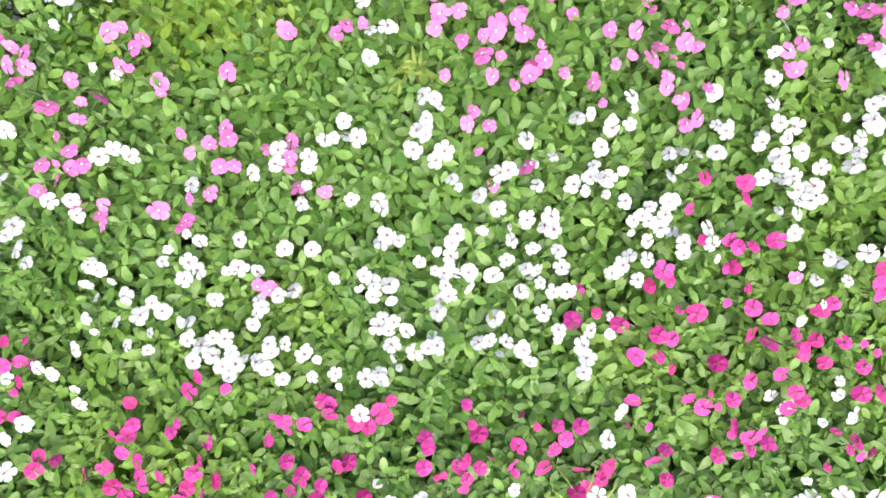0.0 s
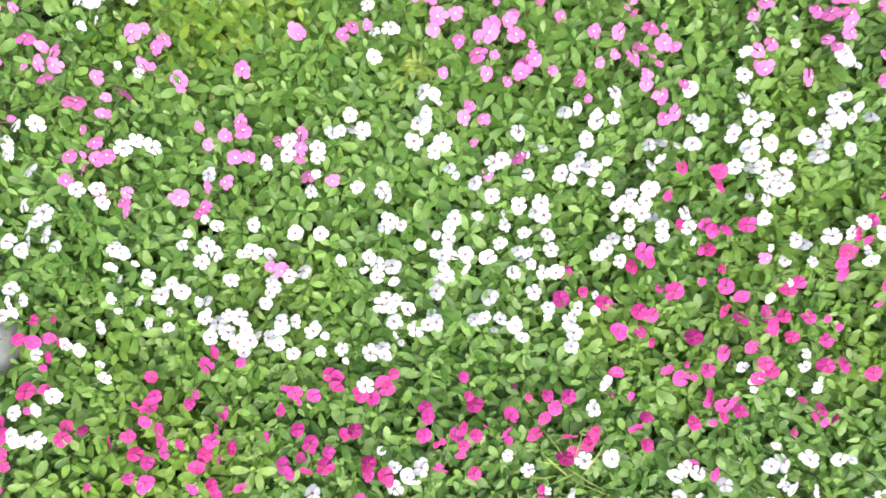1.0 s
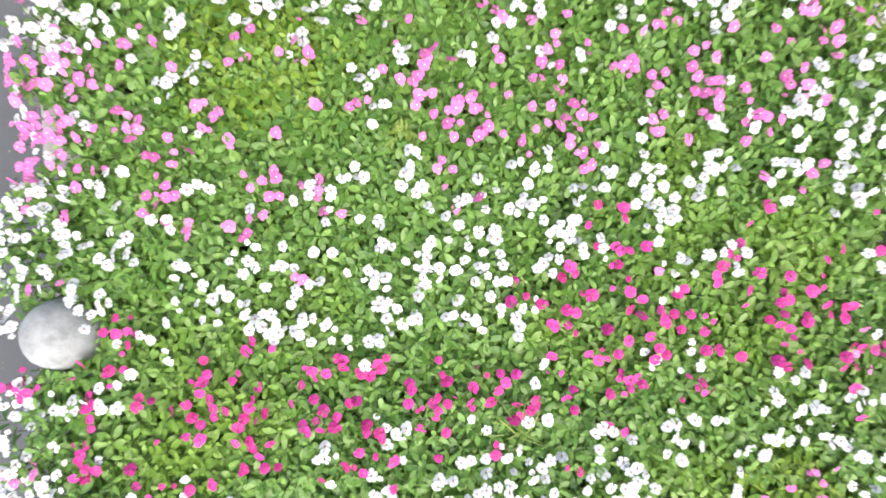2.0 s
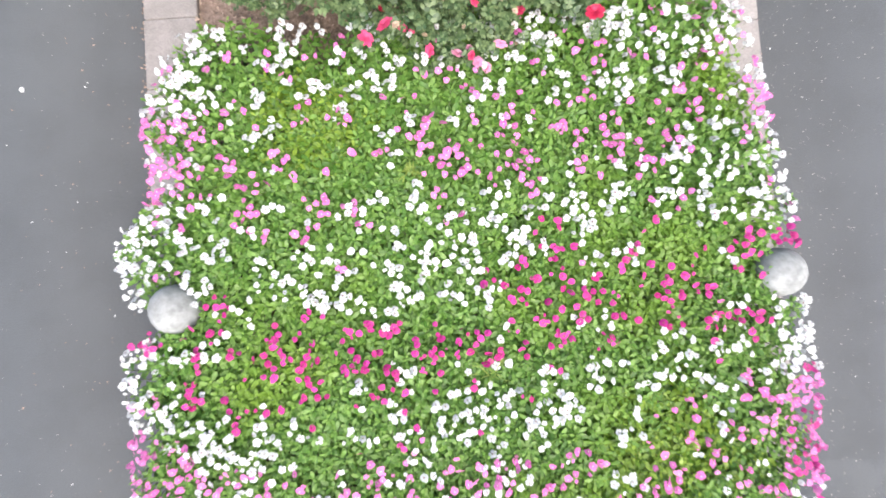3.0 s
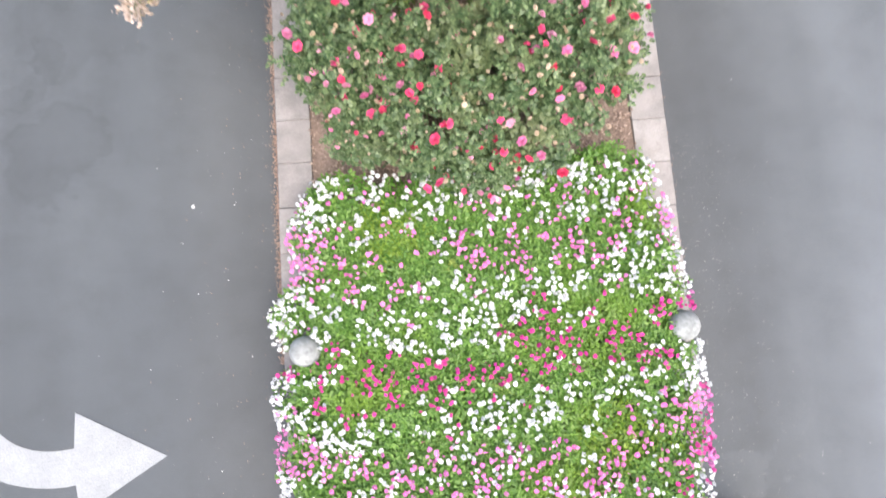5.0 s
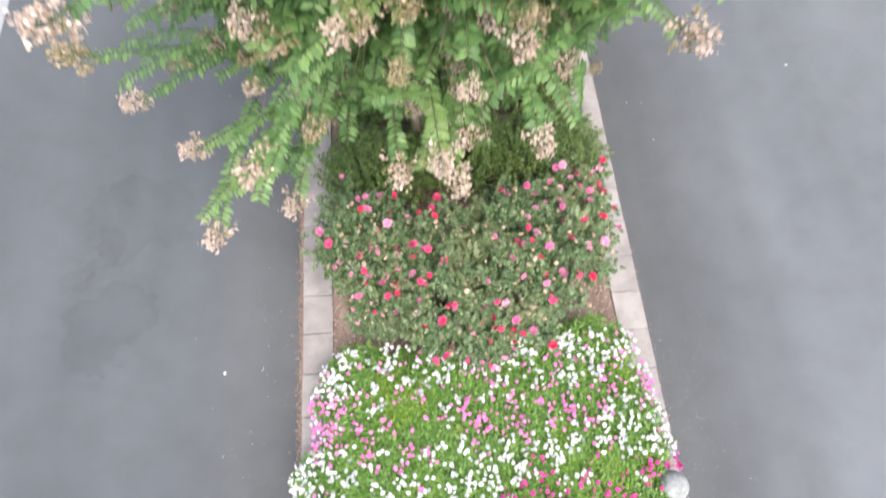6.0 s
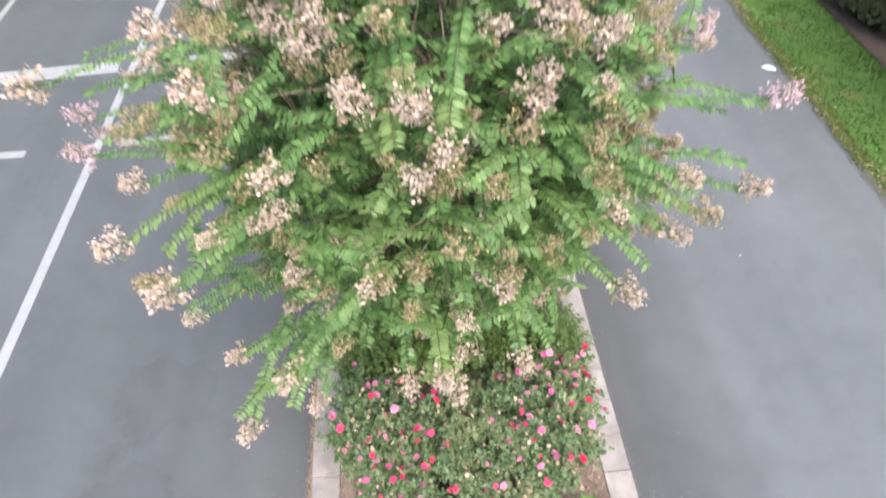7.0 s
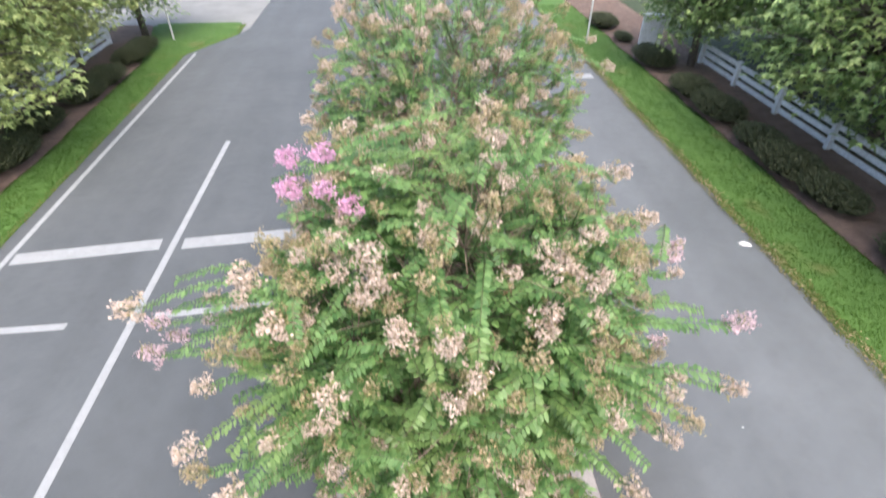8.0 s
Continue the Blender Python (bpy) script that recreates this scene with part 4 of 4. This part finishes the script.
def flowering_tree(x, y, center, radii, shoots, leaders, seed, pink=(), dry=()):
    r = random.Random(seed)
    tree = thing("crape_myrtle", "small green crape myrtle tree with fading pink flower clusters", "tree", pose(x, y, 0.1), "crape myrtles on the median")
    c = np.array(center) - np.array((x, y, 0.1))
    R = np.array(radii)
    wood, leaves, tips, forks = Geo(), Geo(), [], []
    for k in range(5):
        a = k * 6.283 / 5 + r.uniform(-0.3, 0.3)
        foot = np.array((0.09 * math.cos(a), 0.09 * math.sin(a), -0.02))
        knee = np.array((0.22 * math.cos(a), 0.22 * math.sin(a), 0.9))
        fork = c + np.array((0.4 * R[0] * math.cos(a), 0.4 * R[1] * math.sin(a), -0.45 * R[2]))
        tube(wood, [foot, knee, fork], [0.045, 0.035, 0.025], 8)
        forks.append(fork)
    mains = list(forks)
    for k in range(64):
        z = 1 - 2 * (k + 0.5) / 64 * 0.9
        a, q = k * 2.39996 + r.uniform(-0.3, 0.3), math.sqrt(max(0, 1 - z * z))
        e = c + R * np.array((q * math.cos(a), q * math.sin(a), z)) * r.uniform(0.58, 0.8)
        fork = min(mains, key=lambda p: ((p - e) ** 2).sum())
        m = (fork + e) / 2 + np.array((0, 0, -0.06))
        tube(wood, [fork, m, e], [0.016, 0.010, 0.005], 5)
        forks += [m, (m + e) / 2, e]
    forks = np.array(forks)

    inner = (((forks - c) / R) ** 2).sum(1)

    def shoot(end, droop, length=None):
        radial = (end - c) / R
        radial /= np.linalg.norm(radial) + 1e-6
        side = np.array((radial[0], radial[1], 0)) / (math.hypot(radial[0], radial[1]) + 0.2)
        if length is None:
            way = radial * 0.4 + side * 0.5 + np.array((0, 0, 0.12)) + np.array([r.gauss(0, 0.42) for _ in range(3)])
            length = r.uniform(0.22, 0.44)
        else:
            way = side + np.array([r.gauss(0, 0.15) for _ in range(3)])
        start = end - way / np.linalg.norm(way) * length
        deep = (((start - c) / R) ** 2).sum()
        b = forks[np.argmin(((forks - start) ** 2).sum(1) + 4.0 * np.maximum(0, inner - deep + 0.12))]
        tube(wood, [b, (b + start) / 2 + np.array((0, 0, -0.03)), start], [0.0035, 0.003, 0.0025], 3)
        return leafy_shoot(leaves, r, start, end, droop)

    for k in range(shoots):
        z = 1 - 2 * (k + 0.5) / shoots * 0.86
        a = k * 2.39996 + r.uniform(-0.25, 0.25)
        q = (1 - abs(z) ** 2.5) ** 0.4 if z > 0 else math.sqrt(1 - z * z)
        depth = r.uniform(0.9, 1.06) if k % 3 else r.uniform(0.45, 0.9)
        bulge = 1 + 0.16 * lump(3 * q * math.cos(a), 3 * q * math.sin(a) + 2 * z, 1.0, seed)
        end = c + R * np.array((q * math.cos(a), q * math.sin(a), z)) * depth * bulge + np.array([r.gauss(0, 0.07) for _ in range(3)])
        tip, d = shoot(end, r.uniform(0.05, 0.28))
        if k % 3 and r.random() < (0.56 if z > 0.6 else 0.2 if z > 0.2 else 0.15):
            tips.append((tip, d, r.random(), r.uniform(0.6, 1.1)))
        elif k % 3 and z > 0.15 and r.random() < 0.38:
            tips.append((tip, d, 0.1, r.uniform(0.5, 1.0)))
    for p in leaders:
        end = np.array(p) - np.array((x, y, 0.1))
        out = (end - c) * np.array((1, 1, 0.3))
        end = end - out / np.linalg.norm(out) * 0.05
        tip, d = shoot(end, 0.16, r.uniform(0.6, 0.85))
        tips.append((tip, d, r.uniform(0.45, 1.0), r.uniform(0.7, 0.95) if p in pink else r.uniform(1.0, 1.25) if p[0] < -1.9 else r.uniform(0.8, 1.05)))
        # side shoots fill the bough between its tip and the crown
        for k in range(8):
            o = end + (c - end) * r.uniform(0.06, 0.42) + np.array((r.gauss(0, 0.11), r.gauss(0, 0.11), r.gauss(-0.02, 0.09)))
            tip, d = shoot(o, 0.14, r.uniform(0.35, 0.6))
            if p not in pink and r.random() < 0.25:
                tips.append((tip, d, r.random(), r.uniform(0.5, 0.95)))
    part("crown", leaves.mesh("crown", [MYRTLE_LEAF, STEM]), tree, "arching shoots with paired green leaves")
    part("trunk", wood.mesh("trunk", [BARK]), tree, "smooth brown stems forking upward")
    for p in dry:
        ball, near = Geo(), forks[np.argmin(((forks - (np.array(p) - (x, y, 0.1))) ** 2).sum(1))]
        o = np.array(p) - (x, y, 0.1)
        tube(ball, [near, (near + o) / 2 + np.array((0, 0, -0.05)), o], [0.005, 0.004, 0.003], 4, 1)
        for _ in range(900):
            v = Vector((r.gauss(0, 1), r.gauss(0, 1), r.gauss(0, 1))).normalized() * 0.085 * r.uniform(0.55, 1.05)
            k = r.uniform(0.005, 0.010)
            ball.add([(-k, -k * 0.3, 0), (k, -k * 0.2, k * 0.3), (k * 0.6, k * 0.4, 0), (-k * 0.7, k * 0.3, -k * 0.2)], QUAD, np.array(Euler((r.uniform(0, 6), r.uniform(0, 6), r.uniform(0, 6))).to_matrix()), o + np.array(v))
        part("dried_head", ball.mesh("dried_head", [DRY_HEAD, BARK], False), tree, "round dried brown flower head")
    for tip, d, q, size in tips:
        at = tip + np.array((x, y, 0.1))
        kind = "seed" if q < 0.25 else "tan" if q < 0.48 else "buff"
        if (at[0] < -1.75 and at[2] > 2.6) or (at[0] > 1.15 and y < 4):
            kind = "lilac" if q < 0.85 else "buff"
        if any(math.dist(at, p) < 0.11 for p in pink):
            kind = "pink"
        turn = Vector(d * 0.8 + np.array((0, 0, 0.3))).to_track_quat("Z", "Y").to_matrix().to_4x4()
        m = Matrix.Translation(tip - d * 0.035) @ turn @ Matrix.Scale(size, 4)
        part("panicle", r.choice(PANICLES[kind]), tree, PANICLE_LABEL[kind], m)
    return tree


PINK_TIPS = [(-1.14, 2.22, 4.19), (-0.94, 2.18, 4.25), (-0.95, 2.05, 4.10), (-0.80, 2.03, 3.98), (-1.13, 2.12, 4.06)]
LEADERS = [(-1.44, 0.84, 1.75), (-1.51, 1.23, 1.90), (-1.10, 0.94, 2.16), (-1.76, 1.44, 2.05), (-1.03, 0.96, 1.77), (-1.40, 0.97, 3.06), (-1.66, 1.19, 3.11),
           (-2.13, 1.99, 3.38), (-2.27, 2.19, 2.76), (-1.76, 1.68, 2.99), (-1.97, 1.61, 2.19), (-0.20, 0.73, 2.30), (0.57, 0.90, 2.90), (0.85, 1.02, 3.26),
           (1.40, 1.44, 2.93), (0.80, 1.06, 3.09), (1.21, 1.40, 3.53), (1.27, 2.25, 3.33), (1.22, 2.00, 2.77), (0.67, 2.05, 4.12), (0.96, 2.16, 3.39),
           (-0.37, 1.16, 3.80), (-0.23, 1.07, 3.69), (-0.45, 0.85, 2.25), (0.15, 0.80, 2.45), (-2.21, 2.30, 2.95), (-0.95, 1.25, 3.19), (0.55, 1.50, 3.27), (-0.07, 1.20, 2.73)]
flowering_tree(-0.25, 2.35, (-0.25, 2.32, 2.85), (1.25, 1.32, 1.22), 1500, LEADERS + PINK_TIPS, 5, PINK_TIPS, [(0.23, 1.72, 1.63)])
flowering_tree(0.05, 5.7, (0.05, 5.6, 2.95), (1.42, 1.75, 1.42), 1300, [(-0.9, 5.0, 3.7), (1.7, 5.0, 3.7), (1.7, 5.6, 3.8), (-1.3, 5.0, 3.55), (-1.4, 4.6, 3.4)], 6)


# ---- verge trees, shrubs, fences ----
def broad_crown_mesh(seed, radius, height, clumps, material, leaf=0.175):
    """Clumps of lobed leaves on twigs round forking limbs; ragged with gaps."""
    g, w, r = Geo(), Geo(), random.Random(seed)
    L = leaf
    lobed = ([(0, 0, 0), (L * 0.02, L * 0.30, 0.0), (L * 0.24, L * 0.17, 0.012), (L * 0.40, L * 0.50, -0.012), (L * 0.58, L * 0.16, 0.008), (L, 0, -0.045),
              (L * 0.58, -L * 0.16, 0.008), (L * 0.40, -L * 0.50, -0.012), (L * 0.24, -L * 0.17, 0.012), (L * 0.02, -L * 0.30, 0.0), (L * 0.34, 0, -0.004)],
             [(0, 10, 2, 1), (10, 4, 3, 2), (10, 6, 5, 4), (10, 8, 7, 6), (0, 9, 8, 10)])
    tube(w, [(0, 0, -0.05), (0.04, 0.02, height * 0.3), (0.0, 0.0, height * 0.62)], [0.13, 0.10, 0.05], 9)
    for k in range(clumps):
        z = 1 - 2 * (k + 0.5) / clumps
        a, q = k * 2.39996, math.sqrt(1 - z * z)
        reach = r.uniform(0.5, 1.1) * (1 + 0.3 * lump(2 * q * math.cos(a), 2 * q * math.sin(a) + z, 1.0, seed))
        c = np.array((radius * q * math.cos(a) * reach, radius * q * math.sin(a) * reach, height * 0.62 + height * 0.4 * z * reach))
        root = np.array((0, 0, height * r.uniform(0.3, 0.55)))
        tube(w, [root, (root + c) / 2 + np.array((0, 0, 0.15)), c], [0.03, 0.018, 0.006], 4)
        for _ in range(26):
            o = np.array([r.gauss(0, 1) for _ in range(3)]) * np.array((0.19, 0.19, 0.14))
            d = np.array((o[0] * 3 + r.uniform(-0.8, 0.8), o[1] * 3 + r.uniform(-0.8, 0.8), r.uniform(-0.6, 0.15)))
            g.add(lobed[0], lobed[1], frame_of(d, (0, 0, 1), r.uniform(-0.5, 0.5)) * r.uniform(0.6, 1.1), c + o)
    return g.mesh("broad_crown", [material], False), w.mesh("broad_trunk", [DARKBARK])


BROAD = [broad_crown_mesh(81, 2.2, 4.6, 270, BROAD_LEAF), broad_crown_mesh(82, 2.0, 4.2, 230, BROAD_LEAF), broad_crown_mesh(83, 2.2, 4.4, 250, PALE_LEAF)]
# tree at y 5.2 is added mostly out of view, shading the right verge
for x, y, k, s, z, sunk in ((10.1, 9.6, 0, 1.4, 40, 0.8), (8.8, 15.7, 1, 1.0, 100, 0), (10.6, 12.9, 1, 1.2, 200, 0.4), (10.1, 5.2, 0, 1.4, 280, 0.8), (-9.75, 10.7, 2, 1.15, 10, 0.3), (-10.1, 14.2, 2, 1.0, 160, 0),
                            (-10.4, 17.2, 2, 0.95, 60, 0), (-9.6, 20.6, 1, 1.0, 230, 0), (12.4, 16.6, 0, 1.2, 120, 0), (13.4, 11.0, 0, 1.2, 20, 0), (-13.5, 15.0, 2, 1.1, 80, 0)):
    tree = thing("shade_tree", "broad-leaved tree with light green ragged crown", "tree", pose(x, y, 0.02 - sunk, 0, 0, z) @ Matrix.Scale(s, 4), "trees beside the road")
    part("crown", BROAD[k][0], tree, "light green lobed leaves with gaps")
    part("trunk", BROAD[k][1], tree, "grey brown trunk and limbs")

BUSH = [evergreen_mesh(s, 0.55, 0.62, 430, BUSH_LEAF, 0.040, 0.027, "bush_foliage", 0.8) for s in (91, 92)]
for i, (x, y, s) in enumerate(((7.75, 7.7, 1.0), (7.66, 8.9, 1.1), (7.72, 10.0, 1.0), (7.66, 11.9, 1.1), (7.66, 13.3, 1.05), (7.66, 16.0, 1.15), (7.55, 20.5, 1.0), (7.65, 18.6, 0.6), (7.75, 5.4, 1.0),
                               (-9.0, 10.7, 1.1), (-9.2, 12.3, 1.05), (-9.0, 14.4, 1.0), (-8.95, 15.6, 1.0), (-8.95, 17.6, 1.0), (-9.0, 18.7, 0.9), (-9.1, 8.9, 1.1))):
    bush = thing("round_bush", "dark green clipped rounded bush on mulch", "bush", pose(x, y, 0.03, 0, 0, 180 * (i % 2)) @ Matrix.Diagonal((1.0 * s, 1.65 * s, 0.74 * s, 1)), "bushes beside the road")
    part("foliage", BUSH[i % 2][0], bush, "dense small dark leaves")
    part("stem_frame", BUSH[i % 2][1], bush)


def fence_run(name, x0, y0, x1, y1, bay=2.0, rails=(0.10, 0.32, 0.54), height=0.64, base=0.05):
    """Post and rail fence: posts with caps, boards between them."""
    d = Vector((x1 - x0, y1 - y0))
    n = max(1, round(d.length / bay))
    ang = math.degrees(math.atan2(d.y, d.x))
    fence = thing(name, "white painted post and rail fence on mulch", "fence", pose(x0, y0, base, 0, 0, ang))
    step = d.length / n
    gp = Geo()
    box(gp, (-0.06, -0.06, -0.05), (0.06, 0.06, height), 0.008)
    post = gp.mesh("fence_post", [FENCE], False)
    gr = Geo()
    box(gr, (0.0, -0.02, -0.06), (step, 0.02, 0.06), 0.006)
    rail = gr.mesh("fence_rail", [FENCE], False)
    gc = Geo()
    box(gc, (-0.075, -0.075, 0), (0.075, 0.075, 0.03), 0.012)
    cap = gc.mesh("post_cap", [FENCE], False)
    for k in range(n + 1):
        upright = part("post", post, fence, place=pose(k * step, 0, 0))
        part("cap", cap, upright, place=pose(0, 0, height))
        if k < n:
            for h in rails:
                part("rail", rail, fence, place=pose(k * step, -0.05, h))
    return fence


fence_run("fence", 9.25, 1.7, 9.2, 15.9, 2.03)
fence_run("fence", -10.45, 9.0, -10.45, 19.6, 2.1)


def panel_sign(x, y, w, h, turn):
    g = Geo()
    box(g, (-w / 2, -0.05, 0.0), (w / 2, 0.05, h), 0.01)
    body = thing("white_pier", "white painted masonry pier beside the bushes", "pier", pose(x, y, 0.02, 0, 0, turn))
    part("body", g.mesh("pier_body", [FENCE], False), body)
    c = Geo()
    box(c, (-w / 2 - 0.03, -0.08, h), (w / 2 + 0.03, 0.08, h + 0.05), 0.012)
    part("cap", c.mesh("pier_cap", [FENCE], False), body)


panel_sign(8.3, 17.85, 0.75, 1.0, -5)


def sign_post(x, y, h):
    ob = thing("sign_post", "thin grey metal sign post in grass", "sign post", pose(x, y, 0.0))
    g = Geo()
    box(g, (-0.03, -0.02, -0.05), (0.03, 0.02, h), 0.006)
    part("post", g.mesh("post", [STEEL], False), ob)
    p = Geo()
    v = [(0.3 * math.cos(a), -0.025, h - 0.2 + 0.3 * math.sin(a)) for a in np.linspace(math.pi / 8, math.pi / 8 + 2 * math.pi, 9)[:-1]]
    v += [(a, -0.035, c) for a, _, c in v]
    p.add(v, [tuple(range(8)), tuple(range(8, 16))[::-1]] + [(k, 8 + k, 8 + (k + 1) % 8, (k + 1) % 8) for k in range(8)])
    part("sign_plate", p.mesh("plate", [STEEL], False), ob, "grey back of a traffic sign")


sign_post(6.22, 18.3, 2.3)
sign_post(-8.42, 20.0, 2.3)


# ---- stone balls and yellow bollard ----
def stone_ball(x, y):
    ob = thing("stone_ball", "weathered pale grey concrete ball on the kerb", "bollard", pose(x, y, 0.13, 0, 0, 25 * x), "balls on the median kerb")
    g = Geo()
    rings, sides, R = 11, 18, 0.098
    v, f = [], []
    for i in range(rings + 1):
        t = math.pi * (0.03 + 0.80 * i / rings)
        for k in range(sides):
            a = 2 * math.pi * k / sides
            q = R * (1 + 0.02 * lump(math.cos(a) * 2 + t, math.sin(a) * 2, 1.2, x))
            v.append((q * math.sin(t) * math.cos(a), q * math.sin(t) * math.sin(a), 0.225 + q * math.cos(t)))
    for i in range(rings):
        for k in range(sides):
            f.append((i * sides + k, (i + 1) * sides + k, (i + 1) * sides + (k + 1) % sides, i * sides + (k + 1) % sides))
    f.append(tuple(range(sides)))
    g.add(v, f)
    part("ball", g.mesh("ball", [BALL]), ob)
    c = Geo()
    tube(c, [(0, 0, -0.01), (0, 0, 0.03), (0, 0, 0.035), (0, 0, 0.135)], [0.085, 0.085, 0.06, 0.06], 14)
    part("collar", c.mesh("collar", [BALL], False), ob, "short concrete foot")


stone_ball(-1.177, -0.655)
stone_ball(1.217, -0.668)


def yellow_bollard(x, y):
    ob = thing("yellow_bollard", "bright yellow plastic bollard standing on asphalt", "bollard", pose(x, y, 0.0))
    g = Geo()
    tube(g, [(0, 0, 0.0), (0, 0, 0.86), (0, 0, 0.91), (0, 0, 0.935)], [0.09, 0.09, 0.075, 0.04], 20)
    sleeve = part("sleeve", g.mesh("sleeve", [YELLOW]), ob)
    b = Geo()
    tube(b, [(0, 0, 0.70), (0, 0, 0.76)], [0.0915, 0.0915], 20)
    part("reflective_band", b.mesh("reflective_band", [PAINT]), sleeve, "pale reflective band")


yellow_bollard(1.515, -2.04)

# ---- grass blades on the verges ----
def grass_strip(inner, outer, y0, y1, count, seed, label, material=BLADE):
    g, r = Geo(), random.Random(seed)
    tuft = ([(-0.012, 0, 0), (0.012, 0, 0), (0.03, 0.01, 0.05), (-0.01, -0.012, 0), (0.004, 0.012, 0), (-0.03, 0.02, 0.055), (0.0, -0.01, 0), (0.01, 0.008, 0), (0.0, -0.035, 0.045)],
            [(0, 1, 2), (3, 4, 5), (6, 7, 8)])
    for _ in range(count):
        y = y0 + (y1 - y0) * r.random() ** 1.3
        q = r.random()
        x = inner(y) + (outer(y) - inner(y)) * q
        a, s = r.uniform(0, 6.28), r.uniform(0.3, 0.62)
        c, n = math.cos(a) * s, math.sin(a) * s
        g.add(tuft[0], tuft[1], np.array([[c, -n, 0], [n, c, 0], [0, 0, 0.4 * s]]), (x, y, verge_height(x, y) - (0.03 if q < 0.06 or q > 0.95 else 0)))
    return thing("grass", label, "grass", kind="stuff", data=g.mesh("grass", [material], False))


grass_strip(left_in, left_out, 5, 22.0, 36000, 1, "short mown grass blades of the verge")
grass_strip(right_in, right_out, 3, 24, 52000, 2, "short mown grass blades of the verge")
grass_strip(lambda y: right_in(y) - 0.05, lambda y: right_in(y) + 0.26 + 0.1 * lump(9, y, 1.1, 4.0), 2, 26, 12000, 3, "dry yellowed grass along the road edge", DRY_BLADE)
grass_strip(lambda y: left_in(y) + 0.04, lambda y: left_in(y) - 0.12, 5, 22.0, 2500, 4, "dry yellowed grass along the road edge", DRY_BLADE)

# ---- kerb stones of the median ----
def kerb_mesh(length):
    g = Geo()
    box(g, (-(OUT - INN) / 2, 0.0012, -0.12), ((OUT - INN) / 2, length - 0.0012, 0.13), 0.006)
    return g.mesh("kerb_stone", [KERB], False)


kerb = thing("median_kerb", "pale concrete kerb stones round the planted median", "kerb", kind="structure")
STONE, MID = kerb_mesh(0.314), (OUT + INN) / 2
_r = random.Random(4)
for side, start in ((-1, 0.0), (1, -0.168)):
    for k in range(-4, 38):
        y = start + 0.314 * k
        if y < NOSE - 0.01:
            continue
        part("kerb_stone", STONE, kerb, place=pose(side * MID + _r.uniform(-0.003, 0.003), y, _r.uniform(-0.003, 0.003), 0, 0, _r.uniform(-0.4, 0.4)))
part("kerb_stone", kerb_mesh(0.146), kerb, place=pose(MID, NOSE, 0))
for k in range(14):
    a0 = math.pi + math.pi * k / 14
    a1 = math.pi + math.pi * (k + 1) / 14 - 0.003
    g = Geo()
    v = [(q * math.cos(a), NOSE + q * math.sin(a), z) for z in (-0.12, 0.13) for a, q in ((a0, OUT), (a1, OUT), (a1, INN), (a0, INN))]
    g.add(v, [(0, 1, 2, 3), (7, 6, 5, 4), (4, 5, 1, 0), (5, 6, 2, 1), (6, 7, 3, 2), (7, 4, 0, 3)])
    part("kerb_stone", g.mesh("nose_stone", [KERB], False), kerb)
